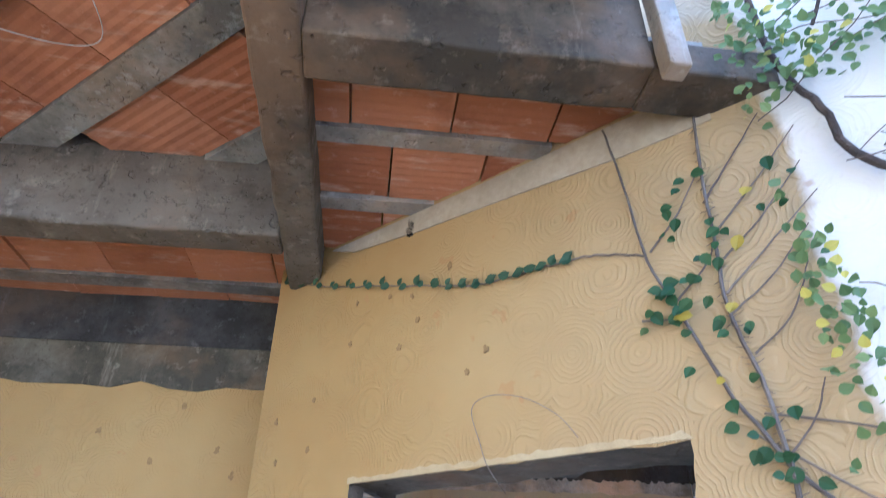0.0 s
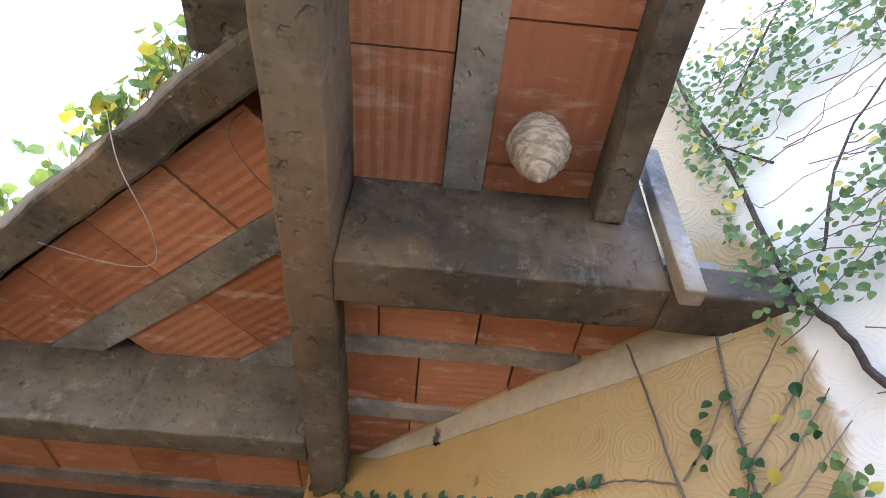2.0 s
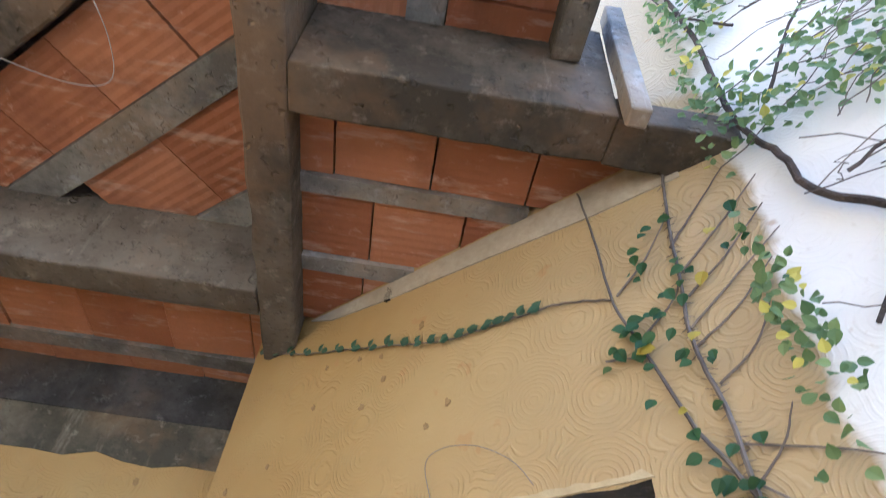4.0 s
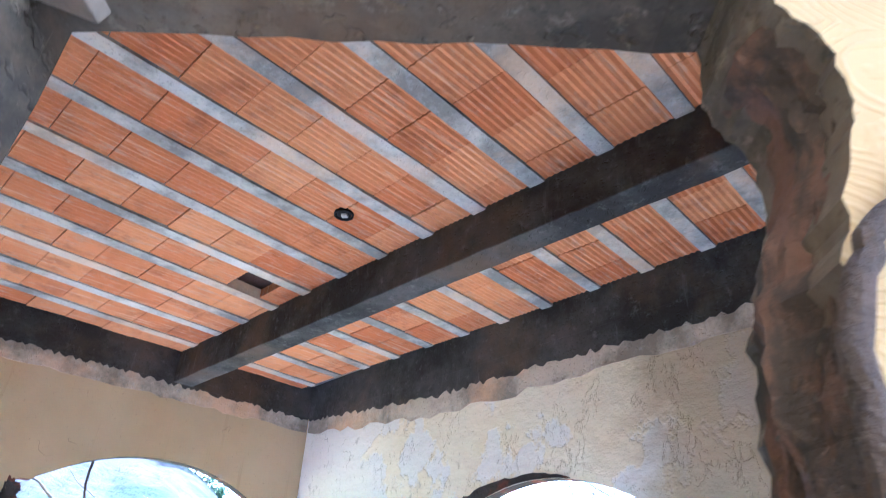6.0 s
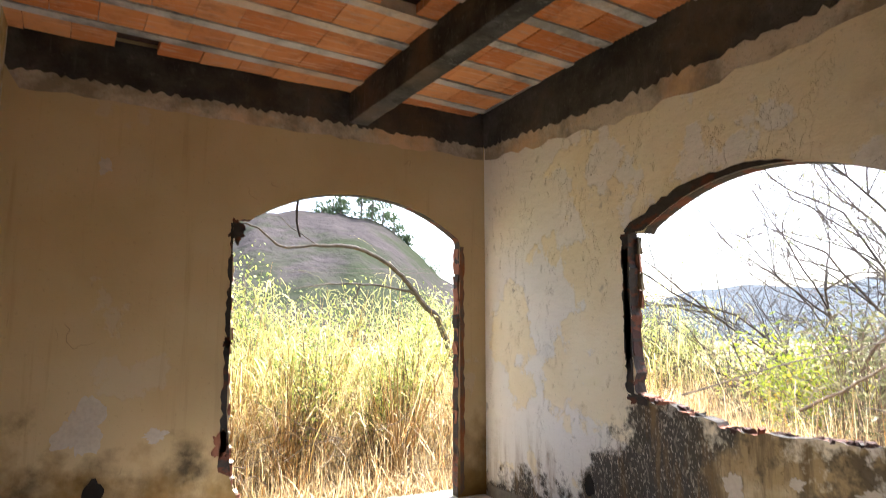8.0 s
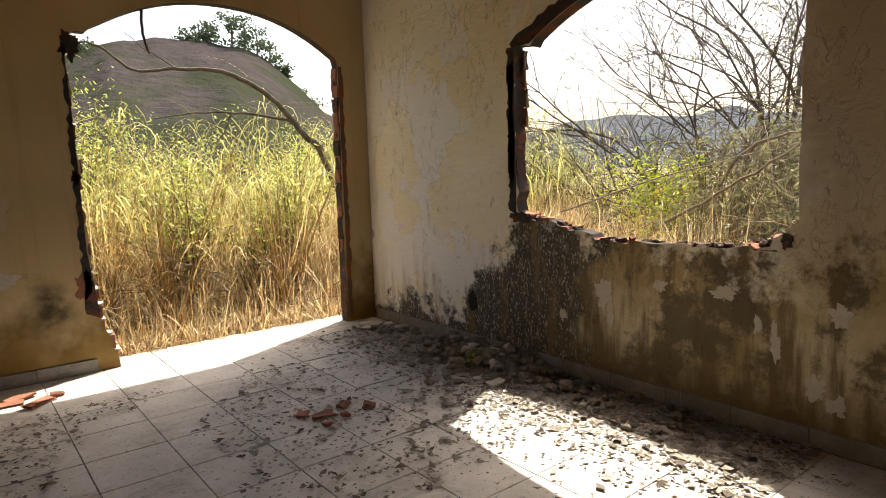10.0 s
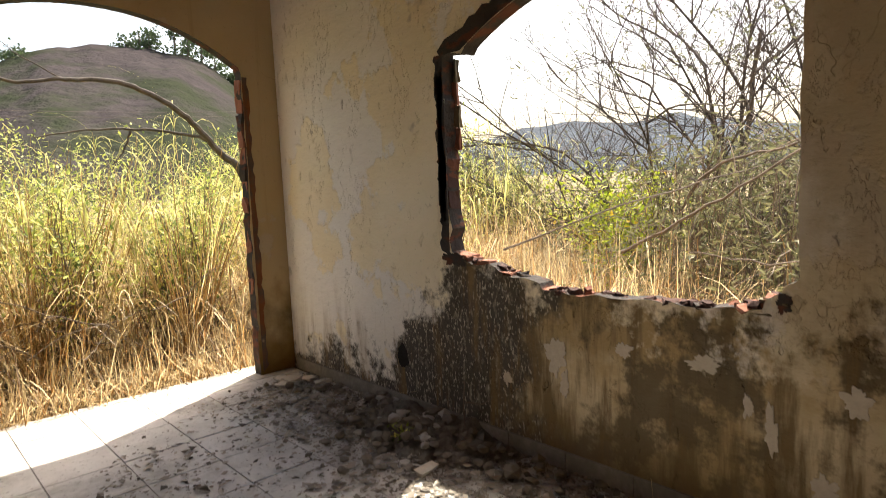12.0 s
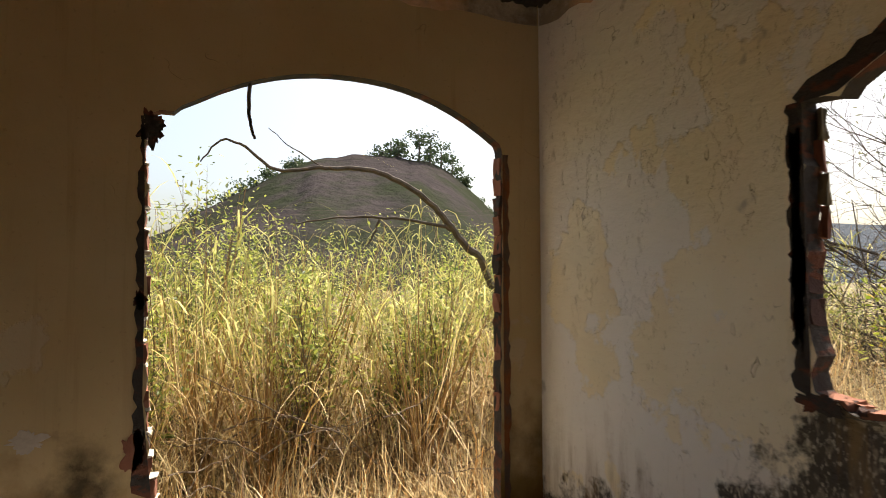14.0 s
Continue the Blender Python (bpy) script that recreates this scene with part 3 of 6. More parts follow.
def block_ceiling(name, rows, zc, m, keep, label, block=0.262, joist=0.085, clay_mat=None, seed=1, gaps=(), flute=0.008, wide=0.0):
    """Clay blocks laid between concrete joists. rows: (v of the joist's middle, v of the next, u from, u to) in the bay's own plane; m puts it in place."""
    r = random.Random(seed)
    verts, faces, idx = [], [], []

    def quad_box(u0, u1, w0, w1, z0, z1, mi):
        b = len(verts)
        for z in (z0, z1):
            for u, w in ((u0, w0), (u1, w0), (u1, w1), (u0, w1)):
                verts.append(tuple(m @ Vector((u, w, z))))
        for q in ((0, 3, 2, 1), (4, 5, 6, 7), (0, 1, 5, 4), (1, 2, 6, 5), (2, 3, 7, 6), (3, 0, 4, 7)):
            faces.append(tuple(b + i for i in q))
            idx.append(mi)

    for v0, v1, ua, ub in rows:
        if ub - ua > 0.05:
            # the joist, in lengths, so that its underside can waver
            n = max(1, int((ub - ua) / 0.4))
            base = len(verts)
            for i in range(n + 1):
                u = ua + (ub - ua) * i / n
                dz = r.uniform(-0.003, 0.003)
                for w, z in ((v0 - joist / 2 + r.uniform(-0.004, 0.004), zc - 0.006 + dz), (v0 + joist / 2 + r.uniform(-0.004, 0.004), zc - 0.006 + dz), (v0 + joist / 2, zc + 0.07), (v0 - joist / 2, zc + 0.07)):
                    verts.append(tuple(m @ Vector((u, w, z))))
            for i in range(n):
                a = base + 4 * i
                for k in range(4):
                    faces.append((a + k, a + (k + 1) % 4, a + 4 + (k + 1) % 4, a + 4 + k))
                    idx.append(1)
            for a in (base, base + 4 * n):
                faces.append((a, a + 1, a + 2, a + 3))
                idx.append(1)
        ua, ub = ua - wide, ub + wide
        u = ua - r.uniform(0, block)
        w0, w1 = v0 + joist / 2 + 0.004, v1 - joist / 2 - 0.004
        while u < ub:
            ln = block * r.choice((1, 1, 1, 0.92, 1.08))
            a, b = max(u, ua), min(u + ln - 0.005, ub)
            u += ln
            mid = ((a + b) / 2, (w0 + w1) / 2)
            if b - a < 0.03 or not keep(*mid) or any(g[0] < mid[0] < g[1] and g[2] < mid[1] < g[3] for g in gaps):
                continue
            lift, tip = r.uniform(0, 0.006), r.uniform(-0.003, 0.003)
            base = len(verts)
            flutes = 8
            ring = []
            for i in range(flutes * 2 + 1):
                w = w0 + (w1 - w0) * i / (flutes * 2)
                ring.append((w, zc + lift + (flute if i % 2 else 0)))
            ring += [(w1, zc + 0.07), (w0, zc + 0.07)]
            for uu, t in ((a, -tip), (b, tip)):
                for w, z in ring:
                    verts.append(tuple(m @ Vector((uu, w, z + t))))
            k = len(ring)
            for i in range(k):
                faces.append((base + i, base + (i + 1) % k, base + k + (i + 1) % k, base + k + i))
                idx.append(0)
            faces.append(tuple(range(base, base + k)))
            faces.append(tuple(range(base + k, base + 2 * k)))
            idx += [0, 0]
    ob = mesh_ob(name, verts, faces, [clay_mat or M_CLAY, M_JOISTP if clay_mat else M_JOIST], index=idx)
    bm = bmesh.new()
    bm.from_mesh(ob.data)
    bmesh.ops.recalc_face_normals(bm, faces=bm.faces)
    bm.to_mesh(ob.data)
    bm.free()
    return tagged(ob, label, "ceiling", kind="structure")


PITCH, J0 = 0.369, 3.09
rows = []
for k in range(-13, 8):
    y0 = J0 + PITCH * k
    ua = max(XL, C + TG * 1.414 - y0 - 0.1)
    if y0 < YD and ua < XR:
        rows.append((y0, y0 + PITCH, ua, XR))
GAPS = [(0.38, 0.66, 5.65, 5.95), (1.66, 1.92, 4.2, 4.48)]
skew = Matrix.Translation((1.2, J0, 0)) @ Matrix.Rotation(radians(2.6), 4, "Z") @ Matrix.Translation((-1.2, -J0, 0))
block_ceiling("ceiling", rows, CEIL, skew, lambda u, w: w < YD + 0.05, "orange clay blocks between pale concrete joists", gaps=GAPS)

# concrete beams of the room
main_beam = box_ob("ceiling_beam", (-0.08, -5.6, BEAM_Z), (0.08, 0.0, CEIL + 0.05), M_BEAM, "dark concrete beam under the block ceiling", "beam", bevel=0.008, rough=0.004)
main_beam.matrix_world = Matrix.Translation((1.985, YD, 0)) @ Matrix.Rotation(radians(3.0), 4, "Z")
box_ob("ring_beam_north", (XL, YD - 0.012, BEAM_Z), (XR, YD + 0.05, CEIL + 0.05), M_BEAM, "soot-dark concrete ring beam", "beam")
box_ob("ring_beam_east", (XR - 0.012, -1.4, BEAM_Z), (XR + 0.05, YD - 0.014, CEIL + 0.05), M_BEAM, "soot-dark concrete ring beam", "beam")

# ---- porch roof ----
PZ, PB = 2.985, 2.715
box_ob("porch_beam_long", (-0.22, -2.6, PB), (-0.115, 1.80, 3.1), M_PORCHBEAM, "rough concrete porch beam running to the wall corner", "beam", bevel=0.008, rough=0.006)
box_ob("porch_beam_cross", (-0.115, 0.757, PB), (0.56, 0.88, 3.1), M_PORCHBEAM, "rough concrete porch cross beam", "beam", bevel=0.006, rough=0.006)
box_ob("porch_beam_stub", (0.56, 0.765, PB), (0.83, 0.885, 2.80), M_PORCHBEAM, "low concrete stub into the wall", "beam", bevel=0.006, rough=0.005)
box_ob("porch_beam_edge", (0.425, -2.6, 2.90), (0.494, 0.755, 3.13), M_PORCHBEAM, "rough concrete beam along the porch edge", "beam", bevel=0.008, rough=0.006)
box_ob("porch_beam_left", (-4.0, 1.475, PB), (-0.222, 1.585, 3.05), M_PORCHBEAM, "rough concrete beam before the back wall", "beam", bevel=0.008, rough=0.006)
box_ob("back_wall_beam", (-4.2, 2.108, 2.63), (-0.24, 2.125, 2.9), M_BEAM, "soot-dark concrete beam on the back wall", "beam")

# added beyond the view so that less side light reaches the back wall
box_ob("wall_side_blocker", (-2.3, -3.19, -0.14), (-2.1, 1.47, 2.9), M_OUT, "unseen plain yellow wall added to block light from the left", "wall")
PR = 2.81                                  # the rear bays hang lower
swap = Matrix(((0, 1, 0, 0), (1, 0, 0, 0), (0, 0, 1, 0), (0, 0, 0, 1)))
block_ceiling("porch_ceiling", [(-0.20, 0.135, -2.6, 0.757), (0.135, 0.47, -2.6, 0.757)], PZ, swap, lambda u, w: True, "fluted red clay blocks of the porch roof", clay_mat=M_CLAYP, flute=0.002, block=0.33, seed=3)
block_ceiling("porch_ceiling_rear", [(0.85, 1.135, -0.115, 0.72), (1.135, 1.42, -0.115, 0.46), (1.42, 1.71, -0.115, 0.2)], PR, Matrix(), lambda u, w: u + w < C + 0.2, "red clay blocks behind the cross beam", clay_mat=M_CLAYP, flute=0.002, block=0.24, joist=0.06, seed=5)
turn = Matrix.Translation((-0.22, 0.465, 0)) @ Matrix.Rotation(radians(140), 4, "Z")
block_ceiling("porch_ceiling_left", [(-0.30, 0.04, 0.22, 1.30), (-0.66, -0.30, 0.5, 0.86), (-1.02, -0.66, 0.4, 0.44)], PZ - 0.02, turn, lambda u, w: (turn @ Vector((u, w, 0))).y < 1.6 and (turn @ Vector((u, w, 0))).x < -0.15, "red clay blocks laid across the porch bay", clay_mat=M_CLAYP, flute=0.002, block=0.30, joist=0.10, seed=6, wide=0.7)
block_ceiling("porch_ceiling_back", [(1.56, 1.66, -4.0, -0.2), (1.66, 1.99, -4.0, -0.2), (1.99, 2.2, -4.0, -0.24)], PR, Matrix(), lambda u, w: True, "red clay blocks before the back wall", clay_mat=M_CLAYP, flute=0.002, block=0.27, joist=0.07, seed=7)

# roof plates and edges of the porch
v, f, s = slab_shape([(-0.40, -2.6), (0.49, -2.6), (0.49, 0.88), (-0.115, 1.60), (-0.115, 1.585), (-1.60, 1.585), (-0.36, 0.54)], [], lambda u, w, d: (u, w, PZ + 0.072 + d), 0.03)
tagged(mesh_ob("porch_roof", v, f + s, M_PORCHBEAM), "weathered concrete porch roof slab", "roof", kind="structure")
v, f, s = slab_shape([(-0.2, 0.84), (0.53, 0.84), (0.53, 1.11), (-0.22, 1.86), (-0.22, 2.15), (-4.2, 2.15), (-4.2, 1.55), (-0.2, 1.55)], [], lambda u, w, d: (u, w, PR + 0.072 + d), 0.1)
tagged(mesh_ob("porch_roof_rear", v, f + s, M_PORCHBEAM), "weathered concrete roof slab behind the beams", "roof", kind="structure")
edge = box_ob("porch_beam_slant", (-0.05, 0.0, 2.92), (3.0, 0.10, 3.05), M_PORCHBEAM, "mossy concrete edge of the porch roof", "beam", bevel=0.012, rough=0.012)
edge.matrix_world = turn
box_ob("porch_edge_left", (-0.41, -2.6, 2.93), (-0.222, 0.47, 3.13), M_PORCHBEAM, "crumbling concrete strip of the porch roof", "beam", bevel=0.02, rough=0.02)
plank = box_ob("end_board", (0.561, 0.71, 2.675), (0.606, 0.757, 3.15), M_JOISTP, "pale weathered board capping the beam end", "board", kind="", bevel=0.006, rough=0.003)

# unseen slab, added to keep the west sky off the back wall
v, f, s = slab_shape([(-4.2, -3.0), (-1.75, -3.0), (-1.75, 1.5), (-4.2, 1.5)], [], lambda u, w, d: (u, w, 2.905 + d), 0.12)
tagged(mesh_ob("roof_west_blocker", v, f + s, M_PORCHBEAM), "unseen concrete slab added to shade the back wall", "roof", kind="structure")

# bare cement bands where the paint stops below the beams
rb = random.Random(11)


def band(name, u0, u1, top, low, amp, place, mat, label, d=-0.005, t=0.012, n=40):
    lo = ragged((u1, 0.0), (u0, 0.0), n, amp, rb)
    lo = [(u, w + (low(u) if callable(low) else low)) for u, w in lo]
    v, f, s = slab_shape([(u0, top), (u1, top)] + lo, [], lambda u, w, k: place(u, w, d + k), t)
    return tagged(mesh_ob(name, v, f + s, mat), label, "trim", kind="structure")


band("trim_soot_north", XL, XR - 0.012, BEAM_Z + 0.02, BEAM_Z - 0.015, 0.018, on_door, M_BEAM, "ragged dark edge below the ring beam", -0.009, n=150)
band("trim_cement_north", XL, XR - 0.012, BEAM_Z, 2.90, 0.014, on_door, M_TRIM, "bare cement strip with ragged edges")
band("trim_soot_east", -1.2, YD - 0.012, BEAM_Z + 0.02, lambda u: float(np.interp(u, [4.2, 5.95], [2.89, 3.01])), 0.022, on_window, M_BEAM, "ragged dark edge below the ring beam", -0.009, n=220)
band("trim_cement_east", -1.2, YD - 0.02, BEAM_Z, lambda u: float(np.interp(u, [3.2, 4.2, 5.95], [2.76, 2.74, 2.90])), 0.025, on_window, M_TRIM, "bare cement strip with ragged edges", n=70)
band("trim_cement_back", -4.0, -0.24, 2.64, 2.49, 0.02, lambda u, w, d: (u, 2.12 + d, w), M_CEMENT, "bare cement strip with ragged edges")
# unpainted wedge along the top of the diagonal wall
wedge = [(-1.25, 2.80), (-0.10, 2.80), (-0.10, 2.70), (-0.3, 2.70), (-0.6, 2.72), (-0.9, 2.735), (-1.15, 2.76)]
v, f, s = slab_shape(wedge, [], lambda u, w, k: on_diag(u, w, -0.004 + k), 0.01)
tagged(mesh_ob("trim_cement_diagonal", v, f + s, M_CREAM), "bare pale render under the porch ceiling", "trim", kind="structure")


# unpainted strip left round the lintel
rim_top = ragged((-1.098, 2.099), (-0.265, 2.080), 44, 0.005, rb)
v, f, s = slab_shape([(-0.265, 2.066), (-1.098, 2.086)] + rim_top, [], lambda u, w, k: on_diag(u, w, -0.004 + k), 0.01)
tagged(mesh_ob("trim_lintel", v, f + s, M_OCHRE), "pale unpainted strip along the doorway lintel", "trim", kind="structure")


# ---- tubes, leaves ----
def tubes(lines, sides=5):
    """Tapered tubes along polylines of ((x, y, z), radius)."""
    verts, faces = [], []
    for line in lines:
        n = len(line)
        start = len(verts)
        for i, (p, r) in enumerate(line):
            p = Vector(p)
            a = Vector(line[max(i - 1, 0)][0])
            b = Vector(line[min(i + 1, n - 1)][0])
            d = (b - a).normalized() if (b - a).length else Vector((0, 0, 1))
            side = d.cross(Vector((0.31, 0.17, 0.93))).normalized()
            up = side.cross(d)
            for k in range(sides):
                q = p + (side * math.cos(6.2832 * k / sides) + up * math.sin(6.2832 * k / sides)) * r
                verts.append(tuple(q))
        for i in range(n - 1):
            for k in range(sides):
                a = start + i * sides
                faces.append((a + k, a + (k + 1) % sides, a + sides + (k + 1) % sides, a + sides + k))
        faces.append(tuple(start + k for k in range(sides)))
        faces.append(tuple(start + (n - 1) * sides + k for k in range(sides)))
    return verts, faces


def smooth(pts, k=4, wob=0.0, r=None):
    """A finer line through the points, with a little waver."""
    out = []
    n = len(pts)
    for i in range(n - 1):
        p0, p1, p2, p3 = (Vector(pts[max(0, min(n - 1, j))]) for j in (i - 1, i, i + 1, i + 2))
        for j in range(k):
            t = j / k
            q = 0.5 * ((2 * p1) + (p2 - p0) * t + (2 * p0 - 5 * p1 + 4 * p2 - p3) * t * t + (3 * p1 - p0 - 3 * p2 + p3) * t ** 3)
            if wob and r:
                q += Vector((r.uniform(-wob, wob), r.uniform(-wob, wob), r.uniform(-wob, wob)))
            out.append(q)
    out.append(Vector(pts[-1]))
    return out


def taper(pts, r0, r1):
    n = len(pts) - 1
    return [(tuple(p), r0 + (r1 - r0) * i / n) for i, p in enumerate(pts)]


def leaf_shape(length, width, coarse=False):
    """A creased pointed leaf along +y, in its own frame."""
    ys = (0, 0.3, 0.7, 1.0) if coarse else (0, 0.12, 0.34, 0.58, 0.8, 1.0)
    ws = (0.05, 0.5, 0.36, 0.0) if coarse else (0.03, 0.34, 0.5, 0.44, 0.25, 0.0)
    verts, faces = [], []
    for y, w in zip(ys, ws):
        verts += [(-w * width, y * length, 0.18 * w * width), (0, y * length, -0.06 * length * y * y), (w * width, y * length, 0.18 * w * width)]
    for i in range(len(ys) - 1):
        a = 3 * i
        faces += [(a, a + 1, a + 4, a + 3), (a + 1, a + 2, a + 5, a + 4)]
    return verts, faces


def many_leaves(spots, length, width, coarse=False):
    """One mesh of leaves: spots are matrices with their scale."""
    lv, lf = leaf_shape(length, width, coarse)
    verts, faces = [], []
    for m in spots:
        b = len(verts)
        verts += [tuple(m @ Vector(p)) for p in lv]
        faces += [tuple(b + i for i in q) for q in lf]
    return verts, faces


def empty_thing(name, label, category, group="", at=(0, 0, 0)):
    ob = new(name)
    ob.location = at
    return tagged(ob, label, category, group)


# ---- creepers on the diagonal wall ----
FACE = Matrix(((R2, 0, -R2, 0), (-R2, 0, -R2, 0), (0, 1, 0, 0), (0, 0, 0, 1)))   # leaf plane against the wall


def wall_leaf(s, v, d, spin, tilt, size):
    return Matrix.Translation(on_diag(s, v, d)) @ FACE @ Matrix.Rotation(radians(spin), 4, "Z") @ Matrix.Rotation(radians(tilt), 4, "X") @ Matrix.Scale(size, 4)


def on_wall_line(pts, d, r, k=5, wob=0.001):
    return [Vector(on_diag(p[0], p[1], d)) for p in smooth([(s, v, 0) for s, v in pts], k, wob, r)]


rv = random.Random(21)
row_vine = empty_thing("leaf_garland", "thin creeper with paired dark green leaves across the yellow wall", "creeper", at=on_diag(-0.21, 2.35, 0))
ROW = [(-1.45, 2.755), (-1.23, 2.665), (-1.02, 2.60), (-0.84, 2.543), (-0.71, 2.502), (-0.59, 2.49), (-0.50, 2.485), (-0.39, 2.472), (-0.288, 2.432)]
line = on_wall_line(ROW, -0.008, rv, 8, 0.002)
base = Matrix.Translation(row_vine.location).inverted()


def under(ob, parent):
    ob.parent = parent
    ob.matrix_parent_inverse = Matrix.Translation(parent.location).inverted()
    return ob


v, f = tubes([taper(line, 0.0018, 0.0025)])
under(mesh_ob("stem", v, f, M_TWIG), row_vine)
lv, lf = leaf_shape(0.028, 0.023)
leaf_mesh = bpy.data.meshes.new("leaf")
leaf_mesh.from_pydata(lv, [], lf)
leaf_mesh.materials.append(M_GARLAND)
fine = smooth([(s, w, 0) for s, w in ROW], 6)
for i, p in enumerate(fine[:-9]):
    ob = new("leaf", leaf_mesh)
    ob.matrix_world = wall_leaf(p.x, p.y, -0.012, (160 if i % 2 else 20) + rv.uniform(-25, 25) - 80, rv.uniform(0, 14), rv.uniform(0.75, 1.1))
    under(ob, row_vine)

creeper = empty_thing("wall_creeper", "woody creeper with bare ribs and sparse green leaves climbing the wall", "creeper", at=on_diag(-0.07, 0.0, 0))
A = [(-0.33, 2.79), (-0.306, 2.62), (-0.284, 2.42), (-0.247, 2.307), (-0.193, 2.137), (-0.156, 2.063), (-0.118, 1.989), (-0.04, 1.90)]
B = [(-0.129, 2.744), (-0.146, 2.562), (-0.152, 2.416), (-0.159, 2.309), (-0.152, 2.23), (-0.136, 2.144), (-0.128, 2.041), (-0.127, 1.957), (-0.15, 1.86), (-0.175, 1.785)]
RIBS = [[(-0.08, 2.37), (0.02, 2.46), (0.10, 2.54)], [(-0.08, 2.31), (0.0, 2.37), (0.09, 2.46)], [(-0.09, 2.24), (0.01, 2.32), (0.10, 2.39)],
        [(-0.09, 2.20), (-0.01, 2.25), (0.07, 2.33)], [(-0.07, 2.12), (0.0, 2.17), (0.05, 2.26)], [(-0.21, 2.37), (-0.14, 2.44), (-0.08, 2.53)],
        [(-0.18, 2.25), (-0.11, 2.31), (-0.09, 2.35)], [(-0.25, 2.23), (-0.19, 2.22), (-0.16, 2.24)], [(-0.09, 2.44), (-0.02, 2.52), (0.05, 2.6)],
        [(-0.08, 2.02), (0.05, 1.98), (0.16, 1.93)], [(-0.10, 1.99), (0.06, 1.86), (0.2, 1.78)], [(-0.06, 1.95), (-0.01, 2.0), (0.02, 2.06)]]
RIBS = [[(s - 0.066, w + 0.066) for s, w in rib] for rib in RIBS]
for pts, r0, r1 in ((A, 0.0025, 0.004), (B, 0.0032, 0.005)):
    v, f = tubes([taper(on_wall_line(pts, -0.010, rv), r0, r1)], 6)
    under(mesh_ob("stem", v, f, M_BARK), creeper)
hairs = []
for s0, v0 in [(p.x, p.y) for p in smooth([(a, b, 0) for a, b in B], 8)]:
    for k in (-1, 1):
        if rv.random() < 0.6:
            hairs.append(taper([Vector(on_diag(s0, v0, -0.01)), Vector(on_diag(s0 + k * rv.uniform(0.008, 0.02), v0 + rv.uniform(-0.005, 0.01), -0.003))], 0.0012, 0.0005))
for pts in RIBS:
    hairs.append(taper(on_wall_line(pts, -0.007, rv), 0.0028, 0.0012))
v, f = tubes(hairs, 4)
tagged(under(mesh_ob("rib_lattice", v, f, M_TWIG), creeper), kind="stuff")
spots = []
for pts, n in ((A[2:7], 20), (RIBS[0], 5), (RIBS[1], 5), (RIBS[5], 8), (RIBS[6], 8), (RIBS[7], 9), (RIBS[9], 4), (B[2:6], 8)):
    for k in range(n):
        i = rv.randrange(len(pts) - 1)
        t = rv.random()
        s0 = pts[i][0] + (pts[i + 1][0] - pts[i][0]) * t + rv.uniform(-0.03, 0.03)
        v0 = pts[i][1] + (pts[i + 1][1] - pts[i][1]) * t + rv.uniform(-0.03, 0.02)
        spots.append(wall_leaf(s0, v0, rv.uniform(-0.04, -0.012), rv.uniform(90, 270), rv.uniform(-10, 40), rv.uniform(0.8, 1.5)))
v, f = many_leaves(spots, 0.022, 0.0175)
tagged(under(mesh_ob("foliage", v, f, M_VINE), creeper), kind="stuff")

# thick liana over the pale part of the wall, with its trunk beside the doorway
liana = empty_thing("liana", "thick grey liana trunk rooted beside the doorway", "creeper", at=on_diag(-0.24, 0.0, -0.05))
TRUNK = [(-0.31, 0.0), (-0.30, 0.5), (-0.32, 1.0), (-0.315, 1.3), (-0.325, 1.5), (-0.31, 1.61), (-0.27, 1.68), (-0.22, 1.73), (-0.165, 1.79), (0.0, 1.90), (0.22, 2.05), (0.30, 2.2), (0.20, 2.38), (0.105, 2.49), (0.086, 2.61), (0.043, 2.78), (0.036, 3.16), (0.011, 3.69), (0.1, 4.4), (0.2, 5.0)]
v, f = tubes([taper(on_wall_line(TRUNK, -0.022, rv, 6, 0.003), 0.012, 0.006)], 8)
under(mesh_ob("trunk", v, f, M_LIANA), liana)
side = [[(-0.33, 1.2), (-0.29, 1.45), (-0.25, 1.62), (-0.2, 1.75)], [(0.1, 2.2), (0.3, 2.5), (0.55, 2.75), (0.9, 2.9)],
        [(0.12, 2.8), (0.3, 3.1), (0.6, 3.3)], [(0.12, 3.4), (0.35, 3.7), (0.7, 3.9)], [(0.16, 2.5), (0.4, 2.55), (0.8, 2.5)], [(0.13, 3.1), (0.02, 3.3), (-0.05, 3.6)], [(0.05, 2.0), (0.3, 2.1), (0.7, 2.05)]]
for pts in side:
    v, f = tubes([taper(on_wall_line(pts, -0.03, rv, 6, 0.006), 0.0042, 0.0016)], 6)
    under(mesh_ob("branch", v, f, M_LIANA), liana)
thin = []
for k in range(190):
    s0, v0 = (rv.uniform(-0.02, 1.4), rv.uniform(2.0, 4.8)) if k < 110 else (rv.uniform(0.0, 0.7), rv.uniform(2.1, 3.7))
    ang = rv.uniform(-0.6, 1.0)
    ln = rv.uniform(0.2, 0.7)
    pts = [(s0 + ln * i / 3 * math.cos(ang) + rv.uniform(-0.06, 0.06), v0 + ln * i / 3 * math.sin(ang) + rv.uniform(-0.06, 0.06)) for i in range(4)]
    thin.append(taper(on_wall_line(pts, rv.uniform(-0.08, -0.01), rv, 4, 0.010), 0.0015, 0.0006))
v, f = tubes(thin, 4)
tagged(under(mesh_ob("twigwork", v, f, M_TWIG), liana), kind="stuff")
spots = []
